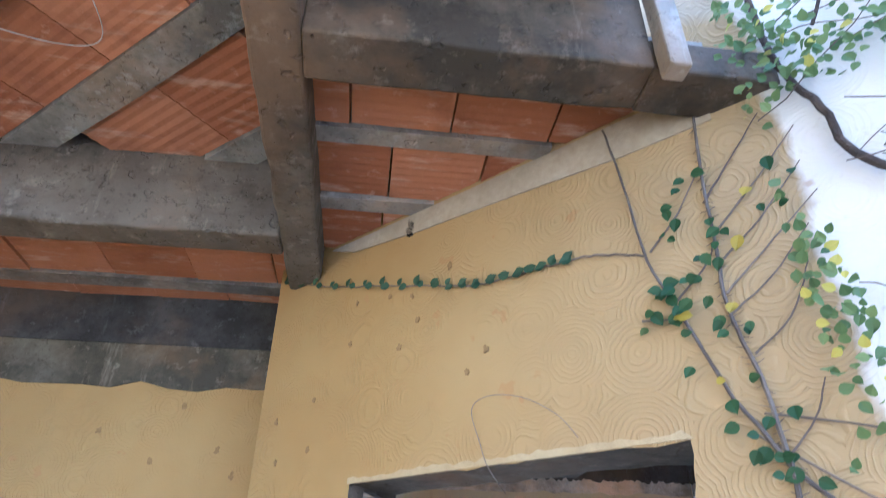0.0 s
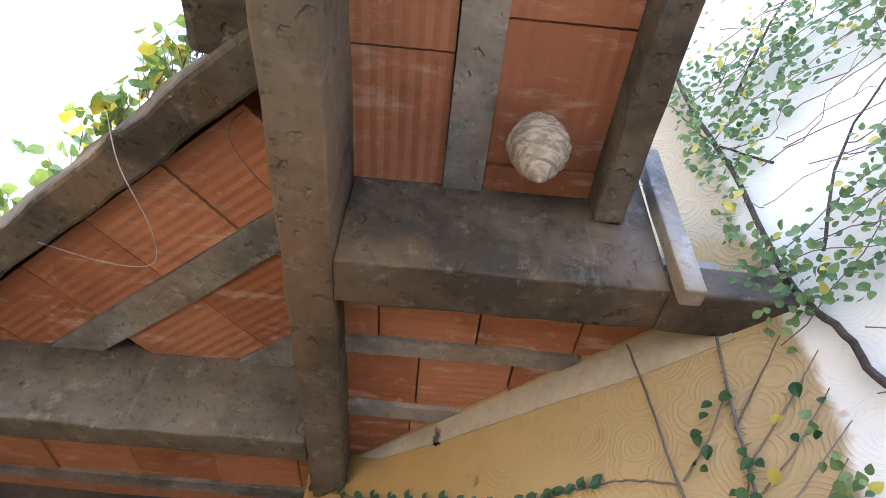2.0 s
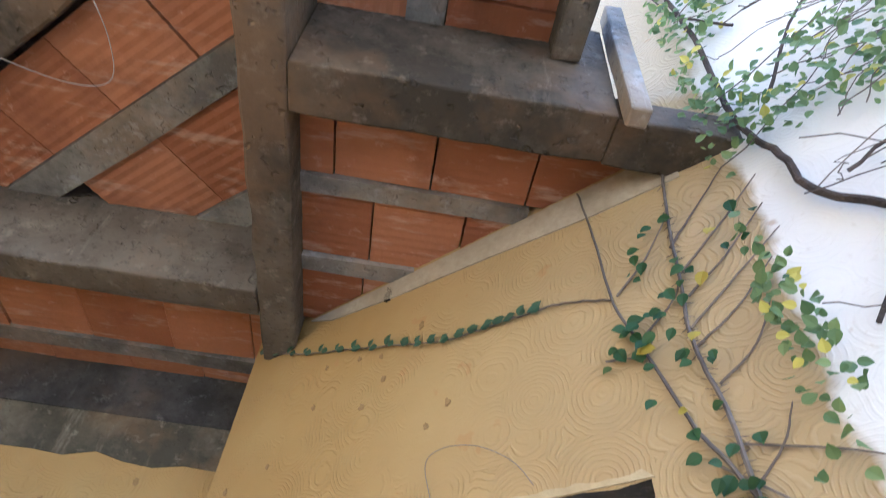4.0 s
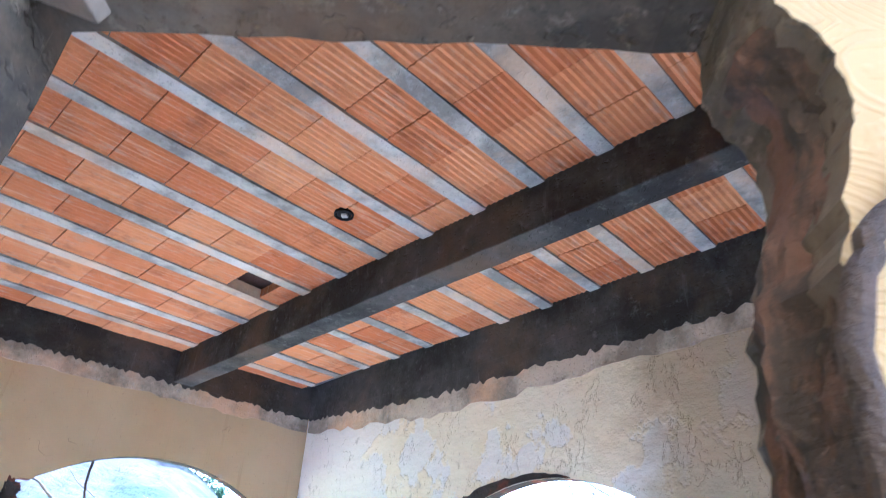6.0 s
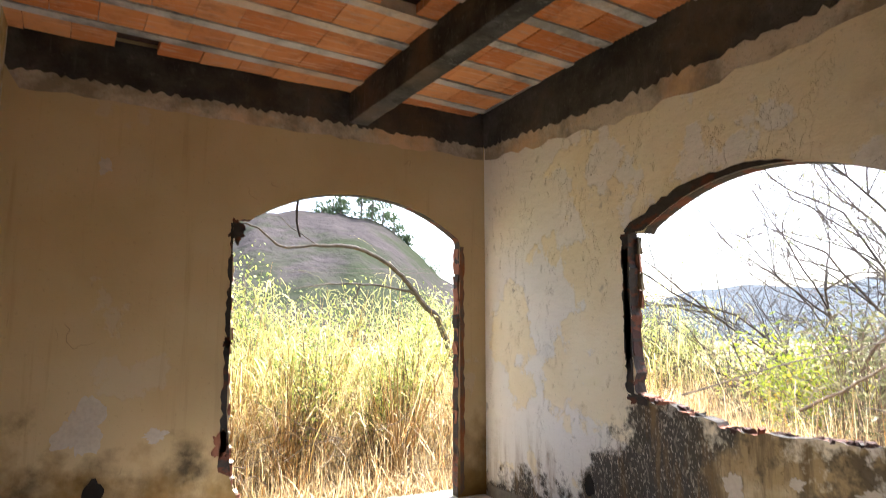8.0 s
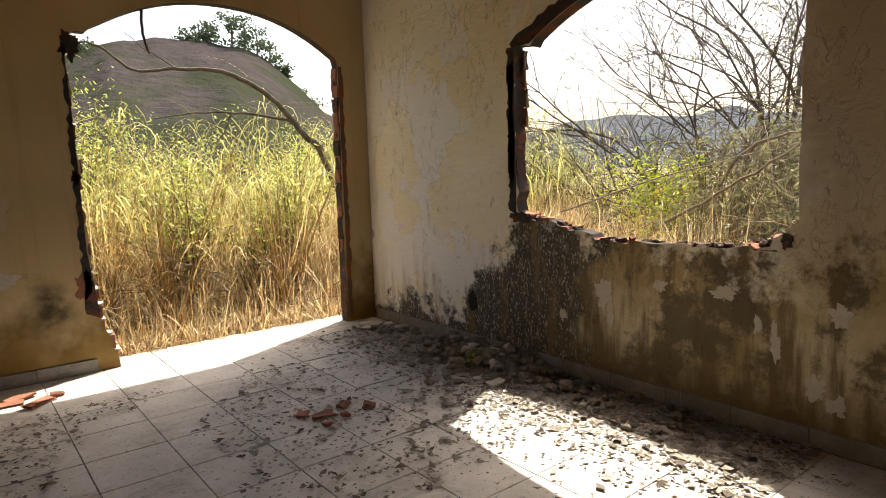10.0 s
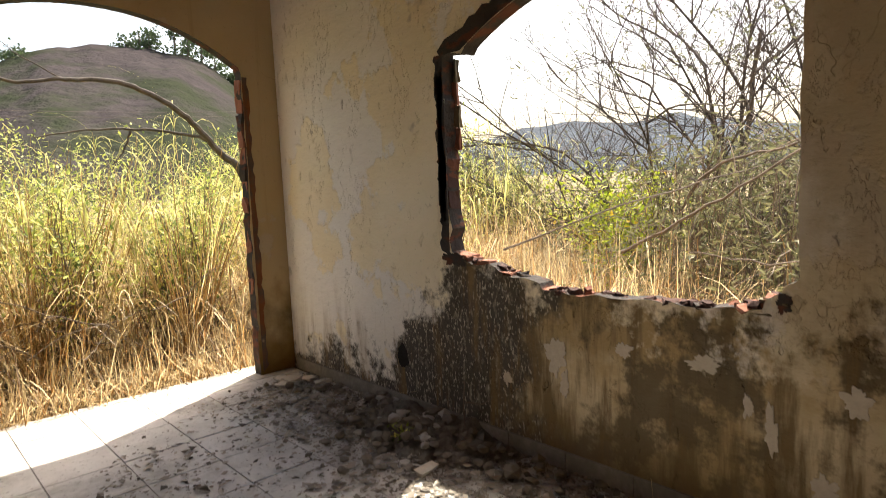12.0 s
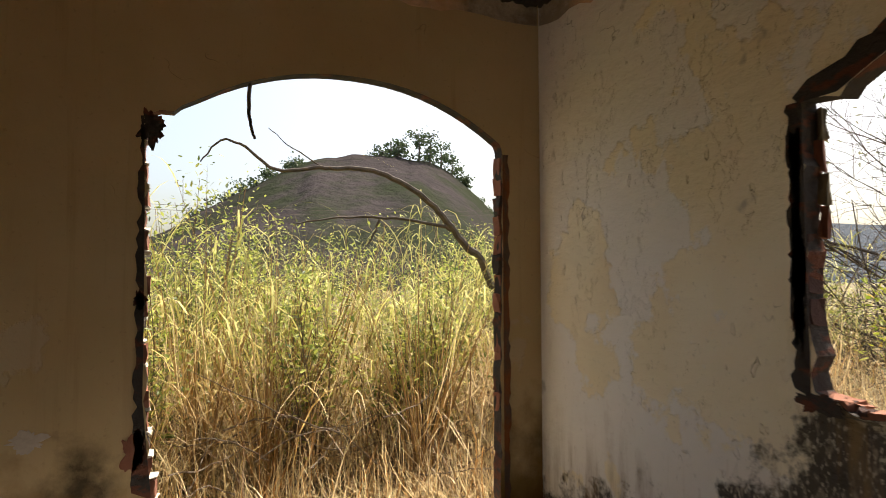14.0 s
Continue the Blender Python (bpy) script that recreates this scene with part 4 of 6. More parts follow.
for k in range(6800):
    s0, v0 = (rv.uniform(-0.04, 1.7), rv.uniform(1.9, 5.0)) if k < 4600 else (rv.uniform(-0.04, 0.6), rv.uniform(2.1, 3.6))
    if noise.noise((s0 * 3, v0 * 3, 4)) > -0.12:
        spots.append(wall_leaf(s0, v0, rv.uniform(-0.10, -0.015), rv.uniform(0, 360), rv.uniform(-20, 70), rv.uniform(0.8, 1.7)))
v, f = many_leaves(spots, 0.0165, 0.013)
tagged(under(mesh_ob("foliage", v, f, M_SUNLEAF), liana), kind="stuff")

# seedlings along the porch edge
sprout = empty_thing("roof_creeper", "green and yellow leafed creeper hanging on the roof edge", "creeper", at=tuple(turn @ Vector((0.3, 0.10, 3.05))))
stems, spots = [], []
for k in range(64):
    u = rv.uniform(0.02, 1.3) if k < 30 else rv.uniform(0.05, 0.6)
    p0 = turn @ Vector((u, rv.uniform(0.07, 0.11), 3.045))
    h = rv.uniform(0.02, 0.09) * (2.2 if u < 0.45 else 1.0)
    p1 = p0 + Vector((rv.uniform(-0.07, 0.02), rv.uniform(-0.10, 0.0), h))
    mid = (p0 + p1) / 2 + Vector((rv.uniform(-0.02, 0.02), 0, 0.02))
    stems.append(taper(smooth([p0, mid, p1], 4), 0.0022, 0.001))
    for i in range(5):
        q = p0.lerp(p1, rv.uniform(0.2, 1)) + Vector((rv.gauss(0, 0.012), rv.gauss(0, 0.012), rv.gauss(0, 0.012)))
        spots.append(Matrix.Translation(q) @ Euler((rv.uniform(0, 6.28), rv.uniform(0, 6.28), rv.uniform(0, 6.28))).to_matrix().to_4x4() @ Matrix.Scale(rv.uniform(0.6, 1.3), 4))
v, f = tubes(stems, 4)
tagged(under(mesh_ob("stem_tuft", v, f, M_TWIG), sprout), kind="stuff")
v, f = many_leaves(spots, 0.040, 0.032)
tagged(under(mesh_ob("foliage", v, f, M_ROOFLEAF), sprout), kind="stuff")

# loose wires under the porch
for k, pts in enumerate(([(-0.62, 0.62, 2.95), (-0.60, 0.72, 2.90), (-0.55, 0.86, 2.86), (-0.58, 0.98, 2.87), (-0.72, 1.02, 2.90), (-0.95, 0.98, 2.93)],
                         [(-0.33, 0.60, 3.0), (-0.36, 0.62, 2.92), (-0.30, 0.70, 2.88), (-0.22, 0.80, 2.90)])):
    v, f = tubes([taper(smooth(pts, 6), 0.0014, 0.0011)], 5)
    tagged(mesh_ob("hanging_wire", v, f, M_CABLE if k == 0 else M_TWIG), "thin loose wire hanging from the porch ceiling", "wire")
pts = [Vector(on_diag(s0, v0, d0)) for s0, v0, d0 in ((-0.478, 2.10, -0.004), (-0.517, 2.151, -0.010), (-0.594, 2.20, -0.012), (-0.676, 2.218, -0.012), (-0.72, 2.196, -0.012), (-0.70, 2.12, -0.012), (-0.685, 2.07, -0.006), (-0.688, 2.03, 0.06))]
v, f = tubes([taper(smooth(pts, 6), 0.0010, 0.0012)], 5)
tagged(mesh_ob("looped_wire", v, f, M_WOOD), "thin wire looping over the doorway lintel", "wire")


# wasp nest under the porch ceiling, against the cross beam
def wasp_nest():
    verts, faces = [], []
    rings, seg = 26, 36
    for i in range(rings + 1):
        t = i / rings
        rad = 0.063 * math.sin(math.pi * min(1, 0.12 + 0.88 * t)) ** 0.75
        z = 0.075 - 0.155 * t
        for k in range(seg):
            a = 6.2832 * k / seg
            w = 1 + 0.05 * math.sin(t * 46 + 2.5 * math.sin(a * 2)) + 0.06 * noise.noise((math.cos(a) * 2, math.sin(a) * 2, t * 6))
            verts.append((rad * w * math.cos(a), rad * w * math.sin(a) * 0.9, z))
    for i in range(rings):
        for k in range(seg):
            faces.append((i * seg + k, i * seg + (k + 1) % seg, (i + 1) * seg + (k + 1) % seg, (i + 1) * seg + k))
    faces.append(tuple(range(seg)))
    faces.append(tuple(rings * seg + k for k in range(seg)))
    ob = mesh_ob("wasp_nest", verts, faces, M_NEST)
    for p in ob.data.polygons:
        p.use_smooth = True
    ob.matrix_world = Matrix.Translation((0.274, 0.585, 2.908)) @ Matrix.Rotation(radians(18), 4, "X")
    return tagged(ob, "grey papery wasp nest hanging under the porch ceiling", "wasp nest")


wasp_nest()


# round ceiling box in the room
def ceiling_box():
    top = empty_thing("ceiling_box", "round black electrical box set in the clay ceiling", "electrical box", at=(1.606, 3.302, CEIL))
    bm = bmesh.new()
    for r0, r1, z0, z1 in ((0.052, 0.044, -0.012, -0.012), (0.052, 0.052, -0.012, 0.02), (0.044, 0.042, -0.012, 0.02)):
        ra = [bm.verts.new((r0 * math.cos(a), r0 * math.sin(a), z0)) for a in np.linspace(0, 6.2832, 25)[:-1]]
        rb2 = [bm.verts.new((r1 * math.cos(a), r1 * math.sin(a), z1)) for a in np.linspace(0, 6.2832, 25)[:-1]]
        for k in range(24):
            bm.faces.new((ra[k], ra[(k + 1) % 24], rb2[(k + 1) % 24], rb2[k]))
    from_bm("rim", bm, M_BLACK, top)
    bm = bmesh.new()
    bmesh.ops.create_cone(bm, cap_ends=True, segments=20, radius1=0.04, radius2=0.04, depth=0.004, matrix=Matrix.Translation((0, 0, -0.002)))
    from_bm("back_plate", bm, M_BLACK, top)
    bm = bmesh.new()
    add_box(bm, (-0.012, -0.02, -0.016), (0.014, 0.012, -0.004), Matrix.Rotation(0.6, 4, "Z"))
    from_bm("wire_stub", bm, M_CABLE, top, "yellowed wire stub")


ceiling_box()

# grey board across the corner of the doorway
b = box_ob("corner_board", (-0.075, -0.02, -0.012), (0.075, 0.02, 0.012), M_WOOD, "short grey board nailed across the lintel corner", "board", kind="", bevel=0.003)
b.matrix_world = Matrix.Translation(on_diag(-1.055, 2.045, 0.07)) @ Matrix.Rotation(radians(-45), 4, "Z") @ Matrix.Rotation(radians(25), 4, "Y") @ Matrix.Rotation(radians(0), 4, "X")

# strip hanging from the garden arch
v, f = tubes([taper(smooth([(1.52, 5.99, 2.36), (1.515, 5.99, 2.23), (1.525, 5.985, 2.14), (1.545, 5.98, 2.07)], 5, 0.002, rv), 0.011, 0.007)], 6)
tagged(mesh_ob("hanging_root", v, f, M_BARK), "short brown root hanging from the arch", "root")


# ---- holes and broken masonry in the room ----
def pit(name, place, u, w, ru, rw, label, r):
    """A dark ragged hole: a rim and a flat black patch, the hole's shade put into its colour."""
    n = 18
    rim = [(u + ru * math.cos(6.2832 * k / n) * r.uniform(0.75, 1.15), w + rw * math.sin(6.2832 * k / n) * r.uniform(0.75, 1.15)) for k in range(n)]
    verts = [place(a, b, -0.003) for a, b in rim] + [place(u + (a - u) * 0.8, w + (b - w) * 0.8, 0.05 - 0.053) for a, b in rim] + [place(u, w, -0.001)]
    faces = [(k, (k + 1) % n, n + (k + 1) % n, n + k) for k in range(n)] + [(n + k, n + (k + 1) % n, 2 * n) for k in range(n)]
    return tagged(mesh_ob(name, verts, faces, M_BLACK), label, "hole", kind="structure")


pit("hole_north", on_door, 0.27, 0.33, 0.06, 0.085, "dark ragged hole knocked in the plaster", rv)
pit("hole_east", on_window, 4.66, 0.32, 0.05, 0.075, "dark ragged hole knocked in the plaster", rv)


def chip(place, u, w, ru, rw, mat, name, label, r, d=-0.004, n=22):
    n, seed, pts = 64, r.uniform(0, 90), []
    for k in range(n):
        a = 6.2832 * k / n
        q = 0.82 + 0.55 * noise.noise((math.cos(a) * 1.5, math.sin(a) * 1.5, seed)) + 0.30 * noise.noise((math.cos(a) * 5, math.sin(a) * 5, seed + 9)) + r.uniform(-0.04, 0.04)
        pts.append((u + ru * q * math.cos(a), w + rw * q * math.sin(a)))
    v, f, s = slab_shape(pts, [], lambda a, b, k: place(a, b, d + k), 0.006)
    return tagged(mesh_ob(name, v, f + s, mat), label, "plaster patch", kind="structure")


for u, w, ru, rw in ((0.17, 0.72, 0.17, 0.20), (0.62, 0.66, 0.08, 0.055), (0.20, 2.45, 0.05, 0.06)):
    chip(on_door, u, w, ru, rw, M_PALE, "plaster_patch", "paler bare patch of plaster", rv)
for u, w, ru, rw in ((3.55, 0.52, 0.07, 0.10), (3.5, 0.40, 0.025, 0.07), (2.86, 0.62, 0.07, 0.04), (2.62, 0.42, 0.03, 0.09), (2.45, 0.27, 0.05, 0.06), (2.36, 0.2, 0.04, 0.05), (2.37, 0.60, 0.045, 0.05), (3.20, 0.62, 0.05, 0.035), (2.70, 0.50, 0.02, 0.06), (3.85, 0.36, 0.03, 0.05)):
    chip(on_window, u, w, ru, rw, M_PALE, "plaster_patch", "flaking patch of paint on the mouldy wall", rv)


def brick_chunk(r, sx, sy, sz):
    bm = bmesh.new()
    add_box(bm, (-sx / 2, -sy / 2, 0), (sx / 2, sy / 2, sz))
    bmesh.ops.subdivide_edges(bm, edges=bm.edges[:], cuts=1)
    for vv in bm.verts:
        vv.co += Vector((r.uniform(-1, 1), r.uniform(-1, 1), r.uniform(-1, 1))) * 0.008
    return bm


chip(on_door, 1.02, 0.57, 0.055, 0.10, M_BRICK, "exposed_brick", "exposed red brick where plaster broke off", rv)
chip(on_door, 1.035, 1.27, 0.03, 0.05, M_REVEAL, "exposed_brick", "exposed dark brick where plaster broke off", rv)
chip(on_door, 1.075, 2.08, 0.065, 0.085, M_REVEAL, "exposed_brick", "exposed dark brick where plaster broke off", rv)
chip(on_window, 4.262, 1.35, 0.035, 0.34, M_REVEAL, "exposed_brick", "exposed dark masonry beside the window", rv)
chip(on_window, 4.262, 1.80, 0.03, 0.16, M_REVEAL, "exposed_brick", "exposed dark masonry beside the window", rv)
chip(on_window, 4.20, 0.93, 0.10, 0.05, M_REVEAL, "exposed_brick", "exposed dark masonry under the sill corner", rv)
# dark patch standing in for the shaded recess at the sill corner
chip(on_window, 2.59, 0.885, 0.03, 0.04, M_REVEAL, "exposed_brick", "shaded recess of the broken sill corner, as a dark patch", rv)
chip(on_diag, -0.927, 2.757, 0.016, 0.03, M_BLACK, "old_nest_mark", "small black crust under the porch ceiling", rv)


# blisters in the paint of the porch walls
for k in range(13):
    chip(on_diag, rv.uniform(-1.42, -0.55), rv.uniform(2.15, 2.66), rv.uniform(0.005, 0.009), rv.uniform(0.007, 0.012), M_BLISTER, "paint_blister", "small brown blister in the yellow paint", rv, -0.003)
for u, w in ((-0.42, 2.28), (-0.36, 2.2), (-0.55, 2.42), (-0.8, 2.33), (-0.62, 2.24)):
    chip(lambda a, b, d: (a, 2.12 + d, b), u, w, 0.009, 0.013, M_BLISTER, "paint_blister", "small brown blister in the yellow paint", rv, -0.003)
# brown crumbling masonry in the far jamb of the porch doorway
def jamb_core():
    verts, faces = [], []
    cols, rows_n = 12, 130
    zs, es = [p[1] for p in DG_R[::-1]], [p[0] for p in DG_R[::-1]]
    for j in range(rows_n + 1):
        z = 0.01 + 1.93 * j / rows_n
        for i in range(cols + 1):
            k = i / cols
            lump = 0.020 * noise.noise((k * 3, z * 5, 2)) + 0.009 * noise.noise((k * 9, z * 22, 6))
            rim = math.sin(math.pi * k) ** 0.4
            verts.append(on_diag(float(np.interp(z, zs, es)) + 0.006 - (0.016 + lump) * rim, z, 0.02 + 0.135 * k))
    for j in range(rows_n):
        for i in range(cols):
            q = j * (cols + 1) + i
            faces.append((q, q + 1, q + cols + 2, q + cols + 1))
    return tagged(mesh_ob("jamb_diagonal", verts, faces, M_CORE), "brown crumbling masonry of the broken jamb", "broken masonry", kind="structure")


jamb_core()


def torn_strip(name, place, inner, outer, z0, z1, amp, mat, label, d=-0.004, n=46):
    """Bare masonry along a broken jamb: one side straight against the opening, the other torn."""
    a = ragged((outer, z1), (outer, z0), n, amp, rv)
    v, f, s = slab_shape([(inner(z0), z0)] + [(inner(z0 + (z1 - z0) * k / 12), z0 + (z1 - z0) * k / 12) for k in range(1, 13)] + a, [], lambda u, w, k: place(u, w, d + k), 0.008)
    return tagged(mesh_ob(name, v, f + s, mat), label, "broken masonry", kind="structure")


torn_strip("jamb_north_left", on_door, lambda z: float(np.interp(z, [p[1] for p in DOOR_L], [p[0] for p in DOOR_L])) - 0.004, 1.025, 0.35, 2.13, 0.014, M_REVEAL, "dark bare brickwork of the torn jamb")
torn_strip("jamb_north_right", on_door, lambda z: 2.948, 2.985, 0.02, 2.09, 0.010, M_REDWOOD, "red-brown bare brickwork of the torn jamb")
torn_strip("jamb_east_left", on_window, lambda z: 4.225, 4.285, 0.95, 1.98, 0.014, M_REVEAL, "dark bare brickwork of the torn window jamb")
soot = [(u, 2.20 - 0.25 * abs((u - 3.34) / 0.80) ** 2.0 + 0.002) for u in np.linspace(4.07, 3.1, 24)]
soot_top = [(u + (0.04 - 0.04 * i / 23), z + 0.07 * (1 - i / 23) ** 0.8 + rv.uniform(-0.004, 0.026) * (1 - 0.7 * i / 23) + 0.004) for i, (u, z) in enumerate(soot)]
v, f, s = slab_shape([(4.24, 1.975), (4.10, 1.98)] + soot + soot_top[::-1] + [(4.20, 2.05), (4.26, 2.0)], [], lambda u, w, k: on_window(u, w, -0.005 + k), 0.009)
tagged(mesh_ob("arch_east_soot", v, f + s, M_REVEAL), "soot-black bare masonry over the window arch", "broken masonry", kind="structure")
walls = {o.name: o for o in scene.objects if o.name.startswith("wall_")}
for k in range(20):
    z = 0.03 + k * 0.105
    u = np.interp(z, [p[1] for p in DOOR_L], [p[0] for p in DOOR_L])
    ob = from_bm("brick", brick_chunk(rv, rv.uniform(0.05, 0.09), 0.08, 0.085), M_BRICK, walls["wall_north"])
    ob.location = (u - 0.028 + rv.uniform(-0.012, 0.012), YD + 0.055, z)
    ob = from_bm("mortar_joint", brick_chunk(rv, rv.uniform(0.06, 0.09), 0.085, 0.012), M_PALE, walls["wall_north"])
    ob.location = (u - 0.026 + rv.uniform(-0.012, 0.012), YD + 0.057, z + 0.088)
for k in range(18):
    ob = from_bm("brick", brick_chunk(rv, rv.uniform(0.03, 0.06), 0.08, 0.11), M_BRICK if k % 3 else M_REVEAL, walls["wall_north"])
    ob.location = (2.958 + rv.uniform(-0.008, 0.008), YD + 0.055, 0.01 + k * 0.115)
for k in range(9):
    ob = from_bm("brick", brick_chunk(rv, 0.075, rv.uniform(0.03, 0.07), rv.uniform(0.085, 0.11)), M_JAMB, walls["wall_east"])
    ob.location = (XR + 0.05, 4.266 + rv.uniform(-0.012, 0.012), 0.97 + k * 0.112)
for k in range(4):
    ob = from_bm("brick", brick_chunk(rv, 0.02, 0.028, 0.112), M_CEMENT if k % 2 else M_BRICK, walls["wall_east"])
    ob.location = (XR + TW - 0.008, 4.215 + rv.uniform(-0.006, 0.006), 1.50 + k * 0.115)
for k, (u, z) in enumerate(((4.14, 0.94), (4.02, 0.92), (3.88, 0.885), (3.70, 0.84), (3.60, 0.82), (2.66, 0.865), (2.6, 0.9))):
    ob = from_bm("brick", brick_chunk(rv, 0.08, rv.uniform(0.07, 0.12), rv.uniform(0.02, 0.035)), M_BRICK, walls["wall_east"])
    ob.matrix_world = Matrix.Translation((XR + 0.05, u, z - 0.014)) @ Matrix.Rotation(rv.uniform(-0.2, 0.2), 4, "Z") @ Matrix.Rotation(rv.uniform(-0.12, 0.12), 4, "X")
    ob = from_bm("mortar_joint", brick_chunk(rv, 0.085, rv.uniform(0.09, 0.14), 0.01), M_CEMENT, walls["wall_east"])
    ob.matrix_world = Matrix.Translation((XR + 0.047, u + 0.02, z - 0.022)) @ Matrix.Rotation(rv.uniform(-0.2, 0.2), 4, "Z")
# crumbled bits along the broken sill
for k in range(44):
    u = rv.uniform(2.62, 4.15)
    z = float(np.interp(u, [p[0] for p in sill], [p[1] for p in sill]))
    ob = from_bm("brick", brick_chunk(rv, rv.uniform(0.025, 0.065), rv.uniform(0.025, 0.055), rv.uniform(0.015, 0.03)), M_BRICK if k % 9 == 0 else M_JAMB if k % 3 else M_REVEAL, walls["wall_east"])
    ob.matrix_world = Matrix.Translation((XR + rv.uniform(0.02, 0.075), u, z - 0.013)) @ Matrix.Rotation(rv.uniform(0, 3.1), 4, "Z") @ Matrix.Rotation(rv.uniform(-0.3, 0.3), 4, "X")


# ---- rubble and litter on the room floor ----
rd = random.Random(33)


def shard(r, size, flat):
    bm = bmesh.new()
    bmesh.ops.create_icosphere(bm, subdivisions=1, radius=size)
    for vv in bm.verts:
        vv.co *= r.uniform(0.6, 1.15)
        vv.co.z *= flat
    return bm


def lay(ob, x, y, r, lift=0.0):
    ob.matrix_world = Matrix.Translation((x, y, lift)) @ Matrix.Rotation(r.uniform(0, 6.28), 4, "Z")
    low = min((ob.matrix_world @ vv.co).z for vv in ob.data.vertices)
    ob.matrix_world = Matrix.Translation((0, 0, lift + 0.001 - low)) @ ob.matrix_world


for k in range(300):
    t = rd.random()
    x, y = 3.16 - abs(rd.gauss(0, 0.22)), (2.9 + 2.9 * t if k < 110 else rd.gauss(4.32, 0.32))
    if x < 2.3:
        continue
    if y > 5.85:
        continue
    big = rd.random() < 0.25 and 3.6 < y < 4.9
    ob = from_bm("rubble_stone", shard(rd, rd.uniform(0.03, 0.055) if big else rd.uniform(0.012, 0.04), rd.uniform(0.4, 0.8)), M_DEBRIS if rd.random() < 0.12 else M_DIRT)
    tagged(ob, "dusty lump of broken masonry lying by the wall", "rubble", "rubble along the window wall")
    lay(ob, x, y, rd, 0.05 * max(0.0, 1 - ((x - 3.12) / 0.42) ** 2 - ((y - 4.35) / 0.66) ** 2))
for k, (x, y, sx, sy) in enumerate(((1.78, 4.22, 0.16, 0.07), (1.70, 4.30, 0.10, 0.07), (1.92, 4.27, 0.09, 0.05), (1.86, 4.15, 0.07, 0.05), (2.02, 4.17, 0.08, 0.06), (1.74, 4.10, 0.06, 0.05),
                                    (0.52, 5.60, 0.26, 0.10), (0.68, 5.50, 0.24, 0.09), (0.60, 5.66, 0.22, 0.08), (0.40, 5.62, 0.10, 0.06), (0.44, 5.50, 0.06, 0.05), (0.25, 5.70, 0.09, 0.07), (0.78, 5.60, 0.10, 0.05))):
    bm = brick_chunk(rd, sx * 0.72, sy * 0.8, 0.014)
    ob = from_bm("tile_shard", bm, M_BRICK)
    tagged(ob, "broken red clay shard on the floor", "shard", "clay shards on the floor")
    lay(ob, x, y, rd)
for k, (x, y) in enumerate(((2.74, 3.95), (3.02, 5.66), (3.10, 5.58), (2.96, 5.72), (3.06, 5.75), (3.12, 5.45), (2.9, 5.6), (0.1, 5.6), (-0.05, 5.4))):
    ob = from_bm("plaster_flake", brick_chunk(rd, rd.uniform(0.07, 0.13), rd.uniform(0.05, 0.08), 0.02), M_PALE)
    tagged(ob, "pale flake of fallen plaster on the floor", "plaster flake", "plaster flakes on the floor")
    lay(ob, x, y, rd)


def rubble_heap():
    """A low uneven mound of earth and crumbled masonry against the wall foot."""
    cols, rows_n = 46, 90
    verts, faces = [], []
    for j in range(rows_n + 1):
        for i in range(cols + 1):
            x, y = 2.52 + 0.675 * i / cols, 3.45 + 1.75 * j / rows_n
            t = max(0.0, 1 - ((x - 3.14) / 0.42) ** 2 - ((y - 4.30) / 0.62) ** 2)
            h = 0.10 * t ** 1.3 * (0.8 + 0.9 * noise.noise((x * 6, y * 6, 1))) + 0.03 * min(1.0, 3 * t) * noise.noise((x * 22, y * 22, 5)) + 0.014 * min(1.0, 4 * t) * noise.noise((x * 60, y * 60, 3))
            verts.append((x, y, max(-0.004, h - 0.004)))
    for j in range(rows_n):
        for i in range(cols):
            a = j * (cols + 1) + i
            faces.append((a, a + 1, a + cols + 2, a + cols + 1))
    return tagged(mesh_ob("rubble_heap", verts, faces, M_EARTH), "low heap of dark earth and crumbled masonry by the wall", "rubble", kind="stuff")


rubble_heap()


def floor_litter():
    verts, faces = [], []
    r = rd
    n = 0
    while n < 16000:
        if r.random() < 0.55:
            x, y = 3.18 - abs(r.gauss(0, 0.40)), r.uniform(2.4, 5.7)
        else:
            x, y = r.uniform(0.2, 3.0), r.uniform(2.2, 5.3)
            if noise.noise((x * 1.5, y * 1.5, 2)) + 0.35 * noise.noise((x * 5, y * 5, 7)) - 0.25 * max(0, y - 4.4) < -0.12:
                continue
        if x + y < 1.9:
            continue
        n += 1
        s = r.uniform(0.003, 0.016) if r.random() < 0.85 else r.uniform(0.014, 0.03)
        a = r.uniform(0, 6.28)
        e = r.uniform(0.3, 1.0)
        h = r.uniform(0.001, 0.006)
        b = len(verts)
        for k, (p, q) in enumerate(((-1, -0.3), (0.1, -1), (1, 0.2), (0.0, 0.9))):
            p, q = p * s + r.uniform(-0.2, 0.2) * s, q * s * e
            verts.append((x + p * math.cos(a) - q * math.sin(a), y + p * math.sin(a) + q * math.cos(a), h + r.uniform(0.0, 0.6) * s))
        faces += [(b, b + 1, b + 2), (b, b + 2, b + 3)]
    ob = mesh_ob("leaf_litter", verts, faces, M_LITTER)
    tagged(ob, "dry leaf litter and grit strewn over the tiles", "litter", kind="stuff")


floor_litter()
